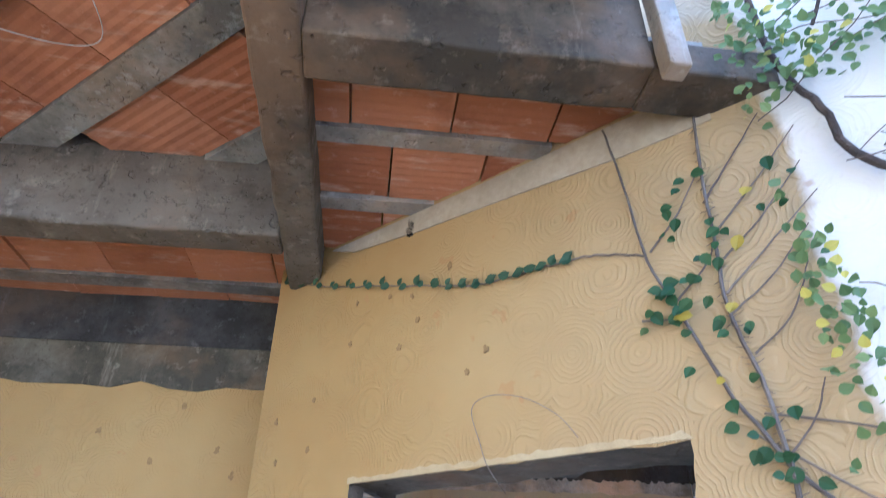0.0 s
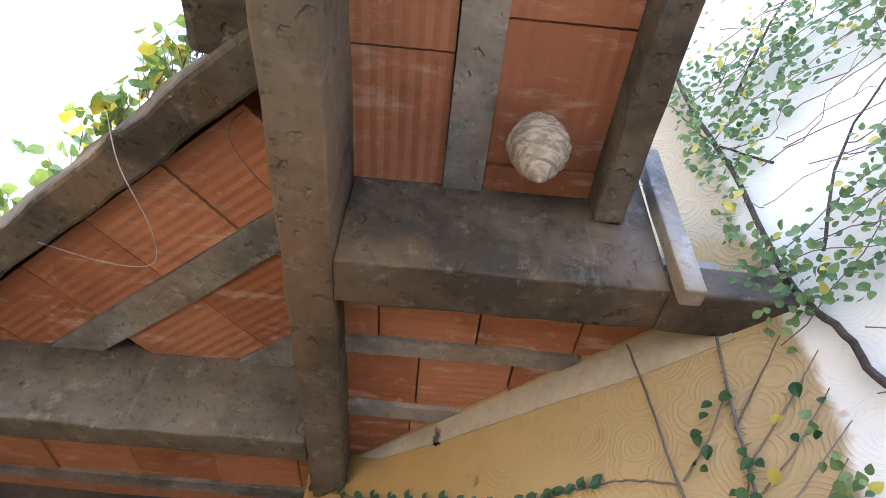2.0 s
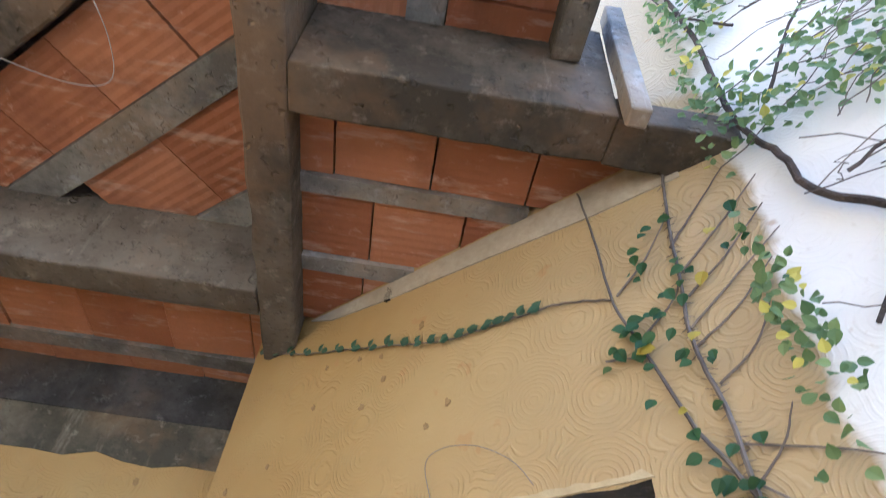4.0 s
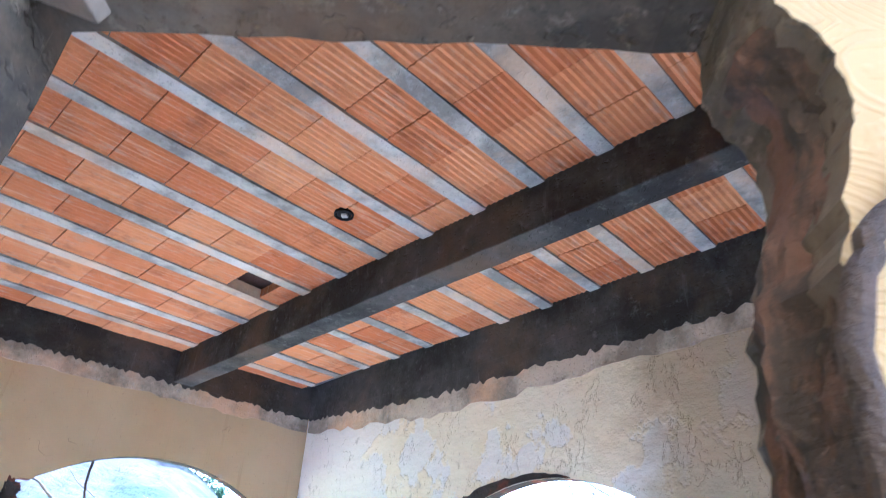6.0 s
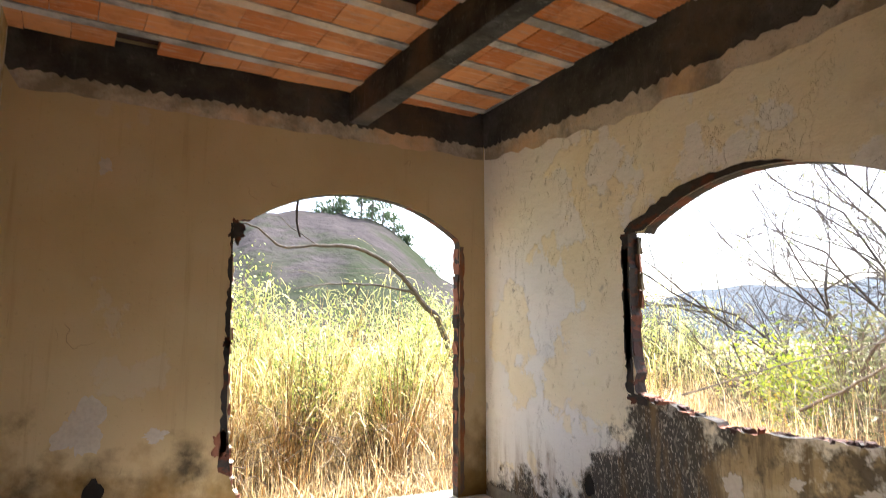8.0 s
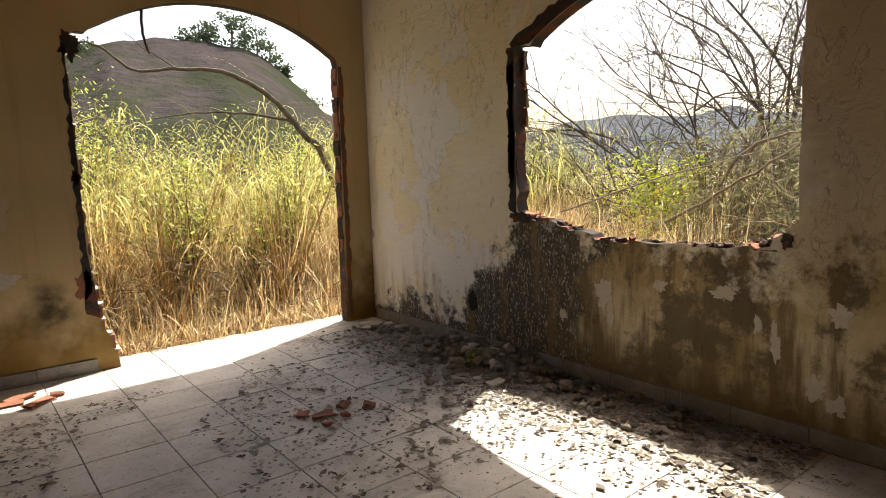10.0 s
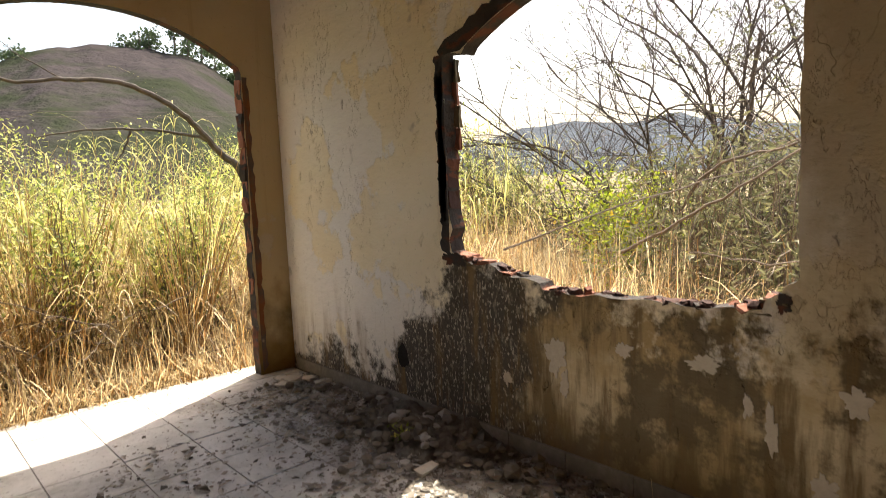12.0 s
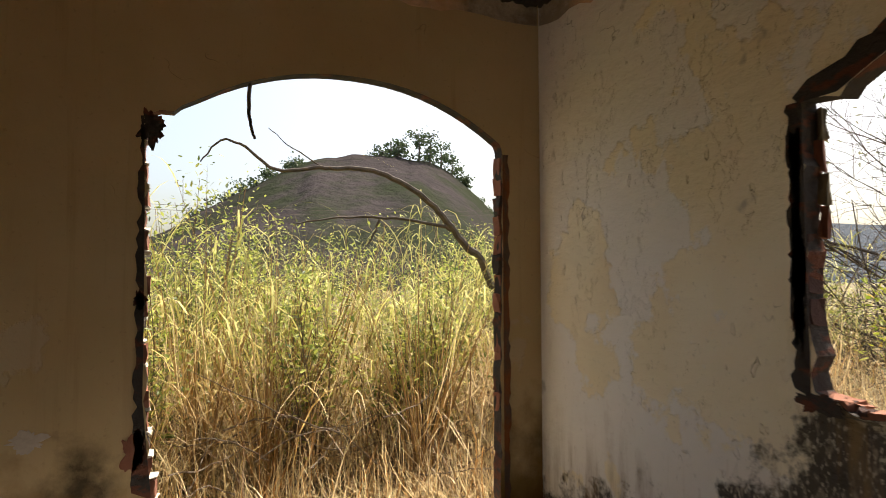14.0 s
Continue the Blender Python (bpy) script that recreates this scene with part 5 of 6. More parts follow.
# dry twig by the wall and weed seedlings
for k, pts in enumerate(([(3.15, 4.10, 0.30), (3.06, 4.02, 0.16), (3.02, 3.95, 0.03)], [(3.10, 4.05, 0.22), (3.16, 4.0, 0.20), (3.18, 3.93, 0.25)], [(2.80, 4.75, 0.01), (2.74, 4.72, 0.06), (2.70, 4.66, 0.12)], [(2.80, 4.75, 0.01), (2.84, 4.70, 0.07), (2.90, 4.67, 0.10)])):
    v, f = tubes([taper(smooth(pts, 5, 0.004, rd), 0.004, 0.0015)], 5)
    tagged(mesh_ob("dry_twig", v, f, M_TWIG), "thin dry twig lying against the wall foot", "twig")
spots = [Matrix.Translation((2.86 + rd.uniform(-0.05, 0.05), 4.30 + rd.uniform(-0.05, 0.05), rd.uniform(0.02, 0.10))) @ Euler((rd.uniform(0, 1.5), 0, rd.uniform(0, 6.28))).to_matrix().to_4x4() for k in range(40)]
v, f = many_leaves(spots, 0.03, 0.014)
tagged(mesh_ob("floor_weed", v, f, M_LEAF), "small green weed growing through the rubble", "weed")

# skirting tiles along the walls
skirt = empty_thing("skirting_east", "low patterned tile skirting, dusty", "skirting", at=(XR, 4.0, 0))
skirt["kind"] = "structure"
bm = bmesh.new()
add_box(bm, (-0.012, -0.17, 0.0), (0.002, 0.17, 0.085))
me = from_bm("skirting_tile", bm, M_SKIRT)
skm = me.data
bpy.data.objects.remove(me)
for k in range(13):
    ob = new("skirting_tile", skm)
    ob.location = (XR - 0.001 * (k % 2), 1.6 + 0.345 * k, 0)
    under(ob, skirt)
skirt2 = empty_thing("skirting_north", "low grey tile skirting, cracked", "skirting", at=(0.3, YD, 0))
skirt2["kind"] = "structure"
for k in range(4):
    ob = new("skirting_tile", skm)
    ob.matrix_world = Matrix.Translation((-0.15 + 0.345 * k, YD - 0.001 * (k % 2), 0)) @ Matrix.Rotation(radians(90), 4, "Z") @ Matrix.Rotation(radians(rd.uniform(-3, 6)), 4, "Y")
    under(ob, skirt2)


# ---- the overgrown garden ----
def ribbons(rows, seed):
    """Grass blades: rows of (x, y, z, length, width, azimuth, rise, droop); each bends over as a thin creased ribbon."""
    verts, faces = [], []
    for x, y, z, ln, w, az, rise, droop in rows:
        b = len(verts)
        n = 5
        p = Vector((x, y, z))
        cx, cy = math.cos(az), math.sin(az)
        ang = rise
        for i in range(n + 1):
            k = i / n
            hw = w * 0.5 * (1 - k ** 2.2) + 0.0004
            verts.append((p.x - cy * hw, p.y + cx * hw, p.z))
            verts.append((p.x + cy * hw, p.y - cx * hw, p.z))
            step = ln / n
            p = p + Vector((cx * math.cos(ang), cy * math.cos(ang), math.sin(ang))) * step
            ang -= droop / n
        for i in range(n):
            a = b + 2 * i
            faces.append((a, a + 1, a + 3, a + 2))
    return verts, faces


rg = random.Random(50)


def in_tall(x, y):
    """The part of the garden under tall cane grass."""
    return y > 6.3 and y - 2.0 > 0.72 * (x - 1.0) or (x > 3.7 and y > 2.6 + 0.80 * (x - 1.0))


cane, stalks, straw, tips = [], [], [], []
n = 0
while n < 620:
    x, y = rg.uniform(-2.5, 9.0), 7.1 + 6.5 * rg.random() ** 1.3
    if rg.random() < 0.3:
        x, y = rg.uniform(3.9, 8.5), rg.uniform(4.5, 10)
    if not in_tall(x, y):
        continue
    n += 1
    h = rg.uniform(1.2, 2.15) * (0.75 if y < 7.4 else 1.0) * (1.0 + 0.12 * noise.noise((x, y, 3)))
    az = rg.uniform(0, 6.28)
    lean = rg.uniform(0.0, 0.75)
    top = Vector((x + math.cos(az) * lean * h, y + math.sin(az) * lean * h, h - 0.1))
    stalks.append([((x, y, -0.12), 0.0035), (tuple(Vector((x, y, -0.12)).lerp(top, 0.5) + Vector((rg.uniform(-0.08, 0.08), 0, 0.05))), 0.003), (tuple(top), 0.0015)])
    for i in range(rg.randint(11, 16)):
        k = rg.uniform(0.18, 1.0) ** 0.8
        p = Vector((x, y, -0.1)).lerp(top, k)
        cane.append((p.x, p.y, p.z, rg.uniform(0.3, 0.9), rg.uniform(0.004, 0.013), rg.uniform(0, 6.28), rg.uniform(-0.4, 1.3), rg.uniform(0.6, 4.2)))
while len(straw) < 38000:
    t = rg.random()
    if t < 0.55:
        x, y = rg.uniform(-1.5, 6.5), 6.15 + 3.0 * rg.random() ** 1.5
        h = rg.uniform(0.35, 1.1)
    else:
        x, y = 3.6 + 18 * rg.random() ** 1.6, rg.uniform(-3.0, 14)
        h = rg.uniform(0.4, 0.95)
        if y > 6.3 and x < 4:
            continue
    near = x < 4 and y < 6.75
    z0 = rg.uniform(-0.14, 0.05 if near else 0.55) + (0.3 * max(0.0, noise.noise((x * 1.3, y * 1.3, 9))) if not near else 0.0)
    straw.append((x, y, z0, h * (0.55 if near else 1.0), rg.uniform(0.003, 0.008), rg.uniform(0.2, 2.94) if near else rg.uniform(0, 6.28), rg.uniform(-0.6, 1.25), rg.uniform(-2.6, 4.2)))
for k in range(4500):
    x = rg.uniform(3.8, 7.0)
    y = rg.uniform(0.55 * x + 0.9, 0.75 * x + 2.6)
    straw.append((x, y, rg.uniform(-0.14, 0.05), rg.uniform(0.45, 1.05), rg.uniform(0.003, 0.008), rg.uniform(0, 6.28), rg.uniform(0.4, 1.5), rg.uniform(-0.6, 1.8)))
for cx, cy in ((1.75, 6.95), (1.35, 7.2), (2.75, 6.8), (2.2, 7.5)):
    for k in range(34):
        az, lean = rg.uniform(0, 6.28), rg.uniform(0.05, 0.5)
        h = rg.uniform(0.7, 1.7)
        top = Vector((cx + math.cos(az) * lean * h, cy + math.sin(az) * lean * h, h))
        stalks.append([((cx + rg.uniform(-0.06, 0.06), cy + rg.uniform(-0.06, 0.06), -0.12), 0.006), (tuple(Vector((cx, cy, -0.1)).lerp(top, 0.55) + Vector((0, 0, 0.06))), 0.0045), (tuple(top), 0.002)])
# broad pale blades arching out of the tangle
for k in range(900):
    x, y = rg.uniform(0.2, 4.6), rg.uniform(6.9, 8.3)
    cane.append((x, y, rg.uniform(0.35, 1.15), rg.uniform(0.45, 0.95), rg.uniform(0.007, 0.015), rg.uniform(0, 6.28), rg.uniform(0.5, 1.4), rg.uniform(1.8, 3.8)))
v, f = tubes(stalks, 3)
tagged(mesh_ob("cane_stalks", v, f, M_STALK), "thin straw-coloured stalks of tall cane grass", "grass", kind="stuff")
v, f = ribbons(cane, 1)
tagged(mesh_ob("tall_grass", v, f, M_GRASS), "tall arching yellow-green cane grass filling the garden", "grass", kind="stuff")
v, f = ribbons(straw, 2)
tagged(mesh_ob("dry_grass", v, f, M_STRAW), "tangled dry straw-brown grass", "grass", kind="stuff")


def shrub(name, x, y, h, wide, count, size, mat, label, r, base=0.25):
    top = empty_thing(name, label, "shrub", "shrubs in the garden", at=(x, y, -0.14))
    stems, spots = [], []
    for k in range(max(6, count // 45)):
        az, lean = r.uniform(0, 6.28), r.uniform(0.05, 0.9)
        tip = Vector((x + math.cos(az) * lean * wide, y + math.sin(az) * lean * wide, h * r.uniform(0.6, 1.05)))
        p0 = Vector((x + r.uniform(-0.06, 0.06), y + r.uniform(-0.06, 0.06), -0.14))
        mid = p0.lerp(tip, 0.5) + Vector((r.uniform(-0.1, 0.1), r.uniform(-0.1, 0.1), 0.12))
        line = smooth([p0, mid, tip], 5)
        stems.append(taper(line, 0.008, 0.002))
        for i in range(45):
            q = line[min(len(line) - 1, int(len(line) * (base + (1 - base) * r.random())))] + Vector((r.gauss(0, 0.09), r.gauss(0, 0.09), r.gauss(0, 0.08)))
            spots.append(Matrix.Translation(q) @ Euler((r.uniform(-0.6, 1.2), r.uniform(-0.7, 0.7), r.uniform(0, 6.28))).to_matrix().to_4x4() @ Matrix.Scale(r.uniform(0.7, 1.3), 4))
    v, f = tubes(stems, 4)
    tagged(under(mesh_ob("stem_tuft", v, f, M_TWIG), top), kind="stuff")
    v, f = many_leaves(spots, size, size * 0.38, True)
    tagged(under(mesh_ob("foliage", v, f, mat), top), kind="stuff")
    return top


for k in range(22):
    shrub("garden_shrub", rg.uniform(0.6, 4.6), rg.uniform(6.95, 8.6), rg.uniform(0.9, 1.55), rg.uniform(0.35, 0.6), 560, 0.048, M_LEAF, "small-leaved green shrub growing in the straw", rg, 0.4)
for x, y, h in ((1.55, 9.0, 2.35), (1.9, 9.4, 2.2), (1.2, 8.8, 2.2), (3.2, 9.3, 2.0)):
    shrub("garden_shrub", x, y, h, 0.5, 560, 0.055, M_LEAF, "tall loose green shrub above the grass", rg, 0.4)
for k in range(74):
    while True:
        x, y = rg.uniform(-3.5, 10.0), 7.3 + 6.5 * rg.random() ** 1.5
        if in_tall(x, y):
            break
    tall = rg.uniform(1.3, 1.9) + 0.06 * (y - 7)
    shrub("garden_shrub", x, y, min(tall, 1.42) if y < 8.5 else tall, rg.uniform(0.5, 0.9), 1080, 0.050, M_LEAF, "dense bright green shrub among tall grass", rg)
for x, y, h in ((8.2, 6.6, 1.3), (9.0, 7.4, 1.5), (8.0, 4.9, 1.0), (9.6, 6.0, 1.3), (10.5, 7.0, 1.4), (10.5, 5.2, 1.2), (11.5, 8.5, 1.5), (5.2, 6.4, 1.6), (6.0, 7.2, 1.9), (7.0, 7.8, 2.1)):
    shrub("garden_shrub", x, y, h, 0.65, 560, 0.06, M_LEAF, "dense bright green shrub among tall grass", rg)
for x, y, h, w in ((7.0, 5.65, 1.40, 0.75), (7.5, 5.75, 1.30, 0.7), (6.5, 5.3, 1.05, 0.6), (7.1, 5.2, 1.15, 0.6)):
    shrub("bright_shrub", x, y, h, w, 900, 0.075, M_LIME, "lime-green leafy shrub in the straw", rg, 0.2)


# ---- bare trees and thicket beyond the window ----
def grow(p, d, ln, rad, level, r, out, droop=0.0, kids=(4, 6), spread=0.9):
    pts = [p]
    n = 6
    for i in range(n):
        d = (d + Vector((r.uniform(-1, 1), r.uniform(-1, 1), r.uniform(-1, 1))) * 0.16 + Vector((0, 0, -droop))).normalized()
        pts.append(pts[-1] + d * ln / n)
    out.append((taper(pts, rad, rad * 0.5), level))
    if level == 0:
        return
    for k in range(r.randint(*kids)):
        i = r.randint(2, n)
        ax = Vector((r.uniform(-1, 1), r.uniform(-1, 1), r.uniform(-0.35, 0.8))).normalized()
        nd = (d + ax * spread).normalized()
        grow(pts[i], nd, ln * r.uniform(0.5, 0.75), rad * (0.5 if i < n else 0.6), level - 1, r, out, droop, kids, spread)


def bare_tree(name, base, trunks, label, r, leaf=0, droop=0.0, levels=3):
    top = empty_thing(name, label, "tree", "bare trees behind the house", at=base)
    out, leaves = [], []
    for d, ln, rad in trunks:
        grow(Vector(base), Vector(d).normalized(), ln, rad, levels, r, out, droop)
    for nm, sel, sides in (("trunk", lambda q: q == levels, 7), ("branchwork", lambda q: q in (levels - 1, levels - 2), 5), ("twigwork", lambda q: q < levels - 2, 3)):
        v, f = tubes([ln for ln, q in out if sel(q)], sides)
        if v:
            tagged(under(mesh_ob(nm, v, f, M_BARK if nm == "trunk" else M_DARKTWIG), top), kind="stuff")
    if leaf:
        tips = [ln[-1][0] for ln, q in out if q == 0] or [ln[-1][0] for ln, q in out]
        spots = []
        for k in range(leaf):
            q = Vector(r.choice(tips)) + Vector((r.gauss(0, 0.07), r.gauss(0, 0.07), r.gauss(0, 0.08)))
            spots.append(Matrix.Translation(q) @ Euler((r.uniform(0, 6.28), r.uniform(0, 6.28), r.uniform(0, 6.28))).to_matrix().to_4x4() @ Matrix.Scale(r.uniform(0.6, 1.2), 4))
        v, f = many_leaves(spots, 0.07, 0.018, True)
        tagged(under(mesh_ob("foliage", v, f, M_OLIVE), top), kind="stuff")
    return top


rt = random.Random(8)
bare_tree("bare_tree", (9.3, 5.2, -0.14), [((0.05, -0.05, 1), 3.2, 0.05), ((0.2, -0.25, 1), 3.4, 0.045), ((-0.05, 0.18, 1), 2.8, 0.035), ((0.1, -0.5, 1), 3.0, 0.035)], "tall grey tree with several bare trunks", rt, 3000, 0.0, 4)
bare_tree("fan_tree", (8.6, 5.7, -0.14), [((-0.3, 0.8, 0.55), 2.3, 0.024), ((-0.1, 0.6, 0.8), 2.3, 0.026), ((0.1, 0.9, 0.45), 2.2, 0.022), ((-0.25, 0.3, 1.0), 2.2, 0.024), ((-0.4, 0.9, 0.30), 2.2, 0.02), ((-0.2, 0.9, 0.65), 2.4, 0.022), ((-0.1, 1.0, 0.2), 2.4, 0.02), ((-0.5, 0.7, 0.55), 2.3, 0.022), ((-0.3, 1.0, 0.45), 2.6, 0.022), ((0.0, 0.8, 1.0), 2.6, 0.024)], "low bare tree with arching dark branches", rt, 0, 0.045)
bare_tree("fan_tree", (7.4, 4.9, -0.14), [((-0.1, 0.9, 0.5), 1.9, 0.018), ((0.1, 0.7, 0.8), 1.9, 0.018), ((0.2, 0.4, 1.0), 2.0, 0.02), ((-0.2, -0.3, 1.0), 2.0, 0.018)], "low bare tree with arching dark branches", rt, 0, 0.05)
bare_tree("bare_tree", (7.6, 3.1, -0.14), [((-0.2, 0.25, 1), 2.0, 0.018), ((0.1, -0.2, 1), 2.2, 0.018), ((-0.3, -0.3, 0.9), 1.8, 0.015)], "slender half-dead tree with dull leaves", rt, 1100, 0.03)


def thicket():
    lines, spots = [], []
    for k in range(900):
        x, y = rt.uniform(5.4, 9.0), rt.uniform(2.2, 5.2)
        if y > 0.62 * x + 0.9:
            continue
        az = rt.uniform(0, 6.28)
        h, reach = rt.uniform(0.5, 1.75), rt.uniform(0.2, 1.3)
        p0 = Vector((x, y, -0.13))
        p1 = p0 + Vector((math.cos(az) * reach * 0.4, math.sin(az) * reach * 0.4, h))
        p2 = p0 + Vector((math.cos(az) * reach, math.sin(az) * reach, h * rt.uniform(0.5, 1.0)))
        line = smooth([p0, p1, p2], 5, 0.015, rt)
        lines.append(taper(line, rt.uniform(0.004, 0.009), 0.0015))
        for i in range(26):
            q = rt.choice(line[2:]) + Vector((rt.gauss(0, 0.06), rt.gauss(0, 0.06), rt.gauss(0, 0.06)))
            spots.append(Matrix.Translation(q) @ Euler((rt.uniform(0, 6.28), rt.uniform(0, 6.28), rt.uniform(0, 6.28))).to_matrix().to_4x4() @ Matrix.Scale(rt.uniform(0.7, 1.3), 4))
    v, f = tubes(lines, 4)
    tagged(mesh_ob("thicket_twigs", v, f, M_TWIG), "tangle of thin bare twigs", "thicket", kind="stuff")
    v, f = many_leaves(spots, 0.07, 0.016, True)
    tagged(mesh_ob("thicket_leaves", v, f, M_OLIVE), "dull olive leaves in the thicket", "thicket", kind="stuff")


thicket()
# pale crossing branches close to the window
for k, pts in enumerate(([(5.4, 4.05, 1.05), (5.3, 3.75, 1.35), (5.25, 3.3, 1.46), (5.2, 2.8, 1.52), (5.1, 2.3, 1.50)], [(5.0, 4.3, 0.75), (4.9, 3.7, 1.05), (4.8, 3.1, 1.40), (4.8, 2.5, 1.75)], [(4.6, 2.2, 0.5), (4.5, 2.7, 0.88), (4.4, 3.0, 0.84), (4.2, 3.4, 0.9)],
                         [(3.55, 4.15, 0.95), (4.2, 3.8, 1.15), (5.2, 3.4, 1.35)], [(5.2, 3.4, 1.7), (5.2, 2.9, 1.2), (5.1, 2.6, 0.8)])):
    v, f = tubes([taper(smooth(pts, 6, 0.012, rt), 0.014 if k < 2 else 0.007, 0.004)], 6)
    tagged(mesh_ob("dead_branch", v, f, M_BARK), "long pale dead branch leaning in the thicket", "branch")

# fallen arching branch in the garden
arched = empty_thing("fallen_branch", "long grey dead branch arching over the grass", "branch", at=(3.94, 8.2, 1.4))
for nm, pts, r0, r1 in (("main_limb", [(4.25, 8.3, 0.9), (3.94, 8.2, 1.53), (3.79, 8.2, 1.65), (3.61, 8.2, 1.86), (3.44, 8.2, 2.04), (3.15, 8.2, 2.24), (2.83, 8.2, 2.35), (2.51, 8.2, 2.35), (2.31, 8.2, 2.34), (1.97, 8.2, 2.30), (1.71, 8.2, 2.48), (1.52, 8.2, 2.52), (1.36, 8.2, 2.33)], 0.042, 0.006),
                        ("side_limb", [(3.61, 8.2, 1.83), (3.50, 8.2, 1.87), (3.04, 8.2, 1.92), (2.52, 8.2, 1.91), (2.12, 8.2, 1.84)], 0.022, 0.005),
                        ("twig", [(2.89, 8.2, 1.90), (2.83, 8.2, 1.74), (2.72, 8.2, 1.60)], 0.013, 0.005), ("twig", [(2.39, 8.2, 2.35), (2.11, 8.2, 2.50), (1.90, 8.2, 2.66)], 0.007, 0.003)):
    v, f = tubes([taper(smooth(pts, 5, 0.006, rt), r0, r1)], 7)
    under(mesh_ob(nm, v, f, M_DEADWOOD), arched)
# dead sticks in the grass
for k in range(44):
    x, y = rt.uniform(1.0, 3.6), rt.uniform(6.4, 7.6)
    p = [Vector((x, y, rt.uniform(0.05, 0.5)))]
    az = rt.uniform(0, 6.28)
    for i in range(3):
        p.append(p[-1] + Vector((math.cos(az) * 0.28, math.sin(az) * 0.15, rt.uniform(-0.02, 0.16))))
    v, f = tubes([taper(smooth(p, 4, 0.008, rt), 0.006, 0.002)], 5)
    tagged(mesh_ob("dry_stick", v, f, M_TWIG), "grey dry stick caught in the grass", "stick", "sticks in the grass")


# ---- hills ----
def hill(name, profile, near, far, foot, mat, label, seed):
    """A hill seen over an arc: profile of (azimuth, elevation) in degrees, its crest at the distance far."""
    az0, az1 = profile[0][0], profile[-1][0]
    cols, rows_n = 90, 26
    verts, faces = [], []
    for j in range(rows_n + 1):
        k = j / rows_n
        rad = near + (far - near) * 1.25 * k
        for i in range(cols + 1):
            az = az0 + (az1 - az0) * i / cols
            el = np.interp(az, [p[0] for p in profile], [p[1] for p in profile])
            crest = math.tan(radians(el)) * far
            t = min(1.0, (rad - near) / (far - near))
            h = crest * (t ** 0.8) * (1 if rad <= far else 1 - 0.4 * (rad - far) / (0.25 * (far - near)))
            h *= 1 + 0.05 * noise.noise((az * 0.45, rad * 0.03, seed))
            verts.append((math.sin(radians(az)) * rad, 2 + math.cos(radians(az)) * rad, h - foot))
    for j in range(rows_n):
        for i in range(cols):
            a = j * (cols + 1) + i
            faces.append((a, a + 1, a + cols + 2, a + cols + 1))
    ob = mesh_ob(name, verts, faces, mat)
    for p in ob.data.polygons:
        p.use_smooth = True
    return tagged(ob, label, "hill", kind="structure")


hill("backdrop_rock_hill", [(-25, 0.5), (-8, 2.0), (-0.6, 4.9), (4.5, 8.0), (9.3, 10.6), (11.5, 11.7), (14.3, 12.1), (18, 11.9), (21.2, 12.1), (24.4, 10.4), (26.5, 8.6), (28.4, 6.4), (33, 3.9), (42, 2.3)], 85, 160, 1.0, M_HILL, "bare brown rocky hill with green flanks", 3)
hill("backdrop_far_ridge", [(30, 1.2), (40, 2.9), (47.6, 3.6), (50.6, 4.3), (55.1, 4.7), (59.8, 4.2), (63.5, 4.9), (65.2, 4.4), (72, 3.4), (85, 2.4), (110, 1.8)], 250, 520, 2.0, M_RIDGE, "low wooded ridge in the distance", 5)


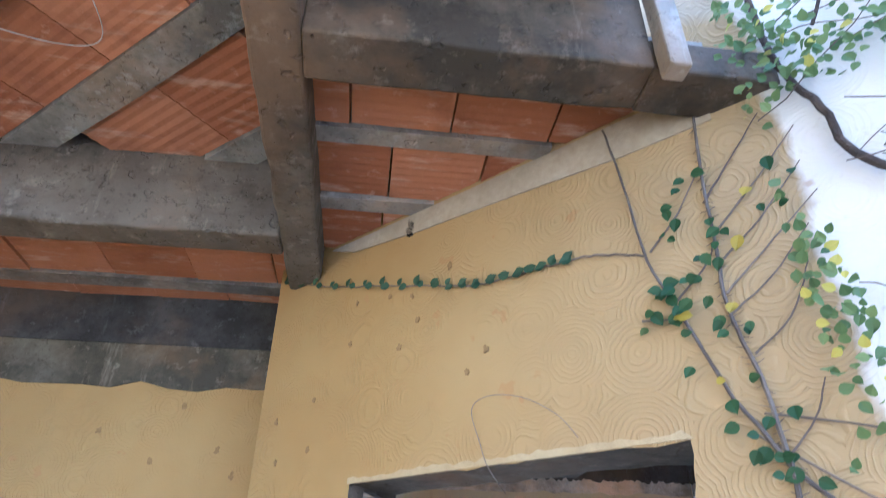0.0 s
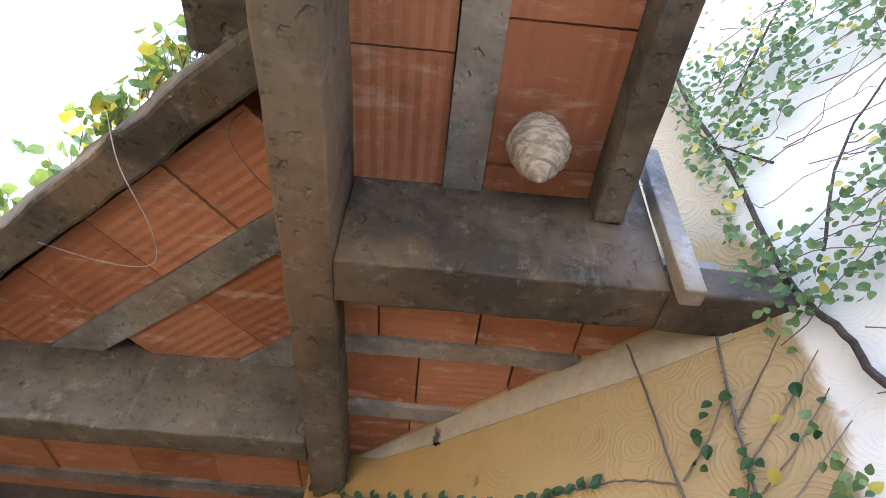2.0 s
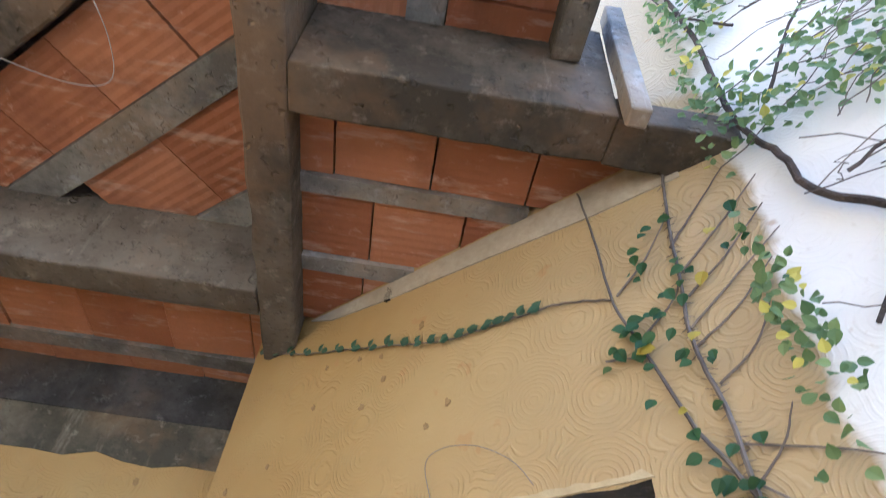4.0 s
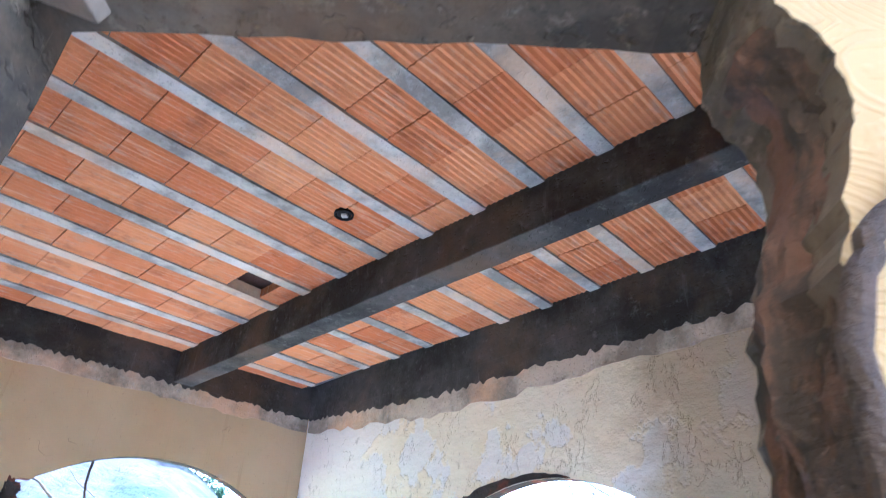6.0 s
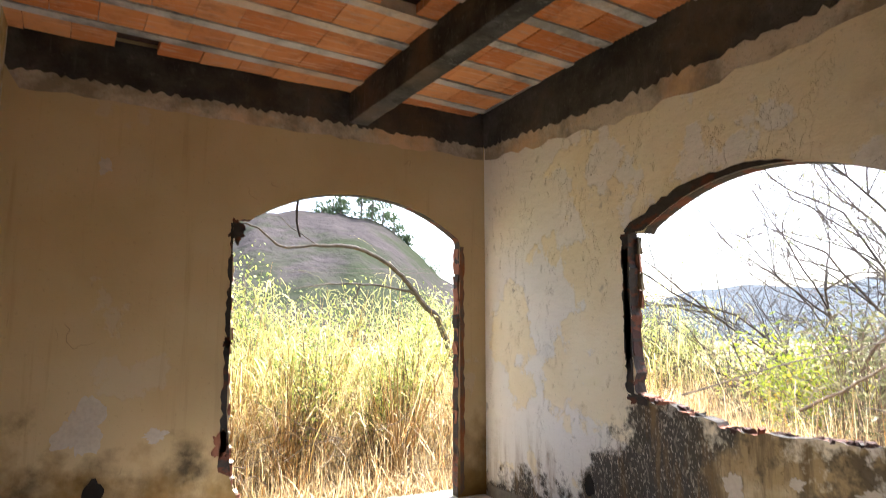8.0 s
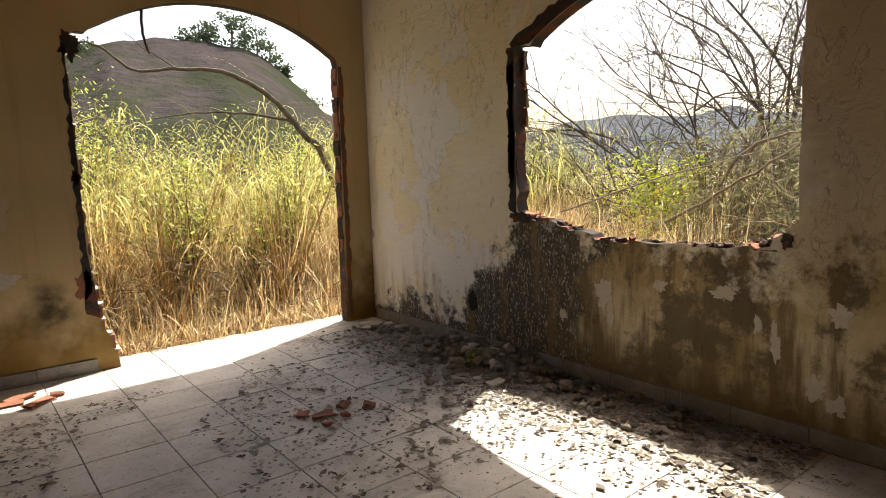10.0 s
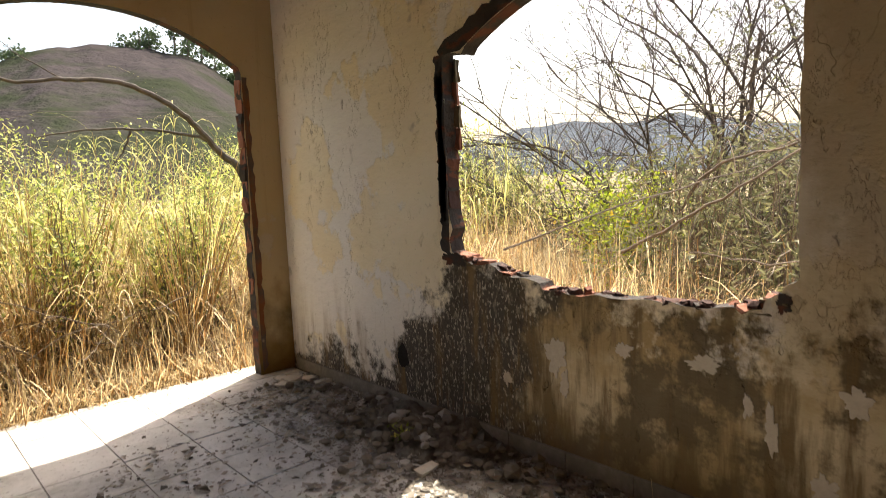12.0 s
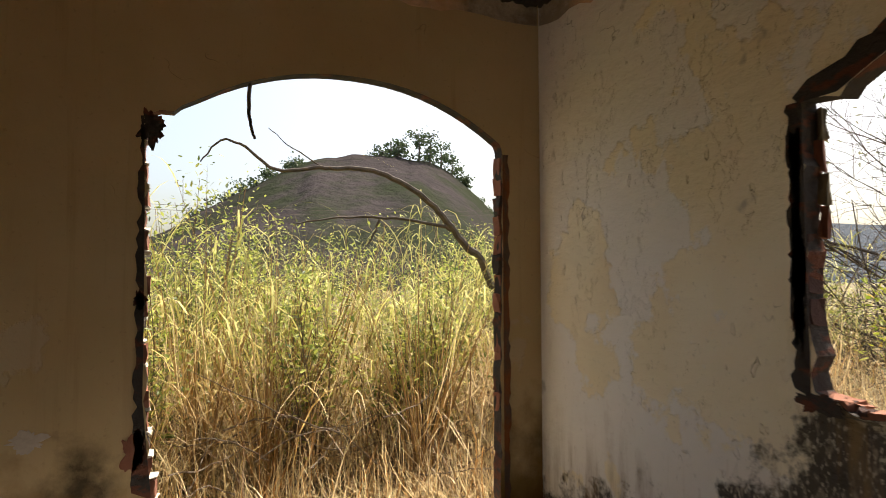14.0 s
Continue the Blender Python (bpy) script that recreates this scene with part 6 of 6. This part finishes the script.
def hill_tree(az, el, dist, h, w, r, count):
    z = math.tan(radians(el)) * dist
    x, y = math.sin(radians(az)) * dist, 2 + math.cos(radians(az)) * dist
    top = empty_thing("hill_tree", "tall dark tree on the crest of the hill", "tree", "trees on the hill", at=(x, y, z - 2))
    v, f = tubes([[((x, y, z - 2), 0.35), ((x + 0.3, y, z + h * 0.5), 0.22), ((x, y, z + h * 0.95), 0.06)]], 6)
    under(mesh_ob("trunk", v, f, M_BARK), top)
    clumps = [(Vector((x + r.gauss(0, w * 0.35), y + r.gauss(0, w * 0.35), z + h * r.uniform(-0.05, 0.95))), r.uniform(0.12, 0.26) * w) for k in range(12)]
    spots = []
    for k in range(count):
        c, rad = r.choice(clumps)
        q = c + Vector((r.gauss(0, rad), r.gauss(0, rad), r.gauss(0, rad * 0.7)))
        spots.append(Matrix.Translation(q) @ Euler((r.uniform(0, 6.28), r.uniform(0, 6.28), r.uniform(0, 6.28))).to_matrix().to_4x4() @ Matrix.Scale(r.uniform(0.7, 1.3), 4))
    v, f = many_leaves(spots, 0.6, 0.4, True)
    under(mesh_ob("crown", v, f, M_FAR), top)


rh = random.Random(77)
for az, el, h, w in ((17.6, 11.3, 3.0, 4), (18.6, 11.3, 5.0, 4), (19.3, 11.4, 4.5, 4), (21.2, 11.4, 6.5, 5), (22.2, 11.2, 6.5, 5), (23.2, 10.5, 6.0, 5), (24.2, 9.6, 5.0, 4), (25.3, 8.3, 4, 3), (26.4, 6.6, 4.5, 4), (27.4, 5.4, 4.0, 4), (10.2, 10.3, 2.0, 4), (8.2, 9.2, 2.0, 4), (6.3, 8.2, 2.0, 5), (4.2, 7.0, 2.5, 5), (2.0, 5.5, 2.5, 5)):
    hill_tree(az, el, 158, h, w, rh, 420)
for k in range(2):
    p0, p1 = Vector((-10, 70, 9.0 - 0.5 * k)), Vector((60, 70, 11.6 - 0.5 * k))
    pts = [p0.lerp(p1, i / 12) - Vector((0, 0, 1.2 * (1 - (2 * i / 12 - 1) ** 2))) for i in range(13)]
    v, f = tubes([taper(pts, 0.02, 0.02)], 4)
    tagged(mesh_ob("power_line", v, f, M_DARKTWIG), "thin power line strung across the valley", "power line")

# ---- floor tiles, last ----
floor_ob = bpy.data.objects["floor"]
T = 0.35
shapes = []
for q in range(4):
    bm = bmesh.new()
    add_box(bm, (-T / 2 + 0.003, -T / 2 + 0.003, -0.012), (T / 2 - 0.003, T / 2 - 0.003, 0.0))
    for vv in bm.verts:
        vv.co.z += rd.uniform(-0.001, 0.001)
    ob = from_bm("tile", bm, M_TILE)
    shapes.append(ob.data)
    bpy.data.objects.remove(ob)
for i in range(-5, 9):
    for j in range(-14, 4):
        x, y = 1.085 + T * (i + 0.5), 5.18 + T * (j - 0.5)
        if XL + 0.05 < x < XR + 0.1 and y < YD + 0.2 and x + y > 1.6:
            ob = new("tile", rd.choice(shapes))
            ob.location = (x, y, -0.0005 + rd.uniform(-0.001, 0.001))
            ob.rotation_euler = (0, 0, rd.choice((0, 1, 2, 3)) * math.pi / 2)
            ob.parent = floor_ob
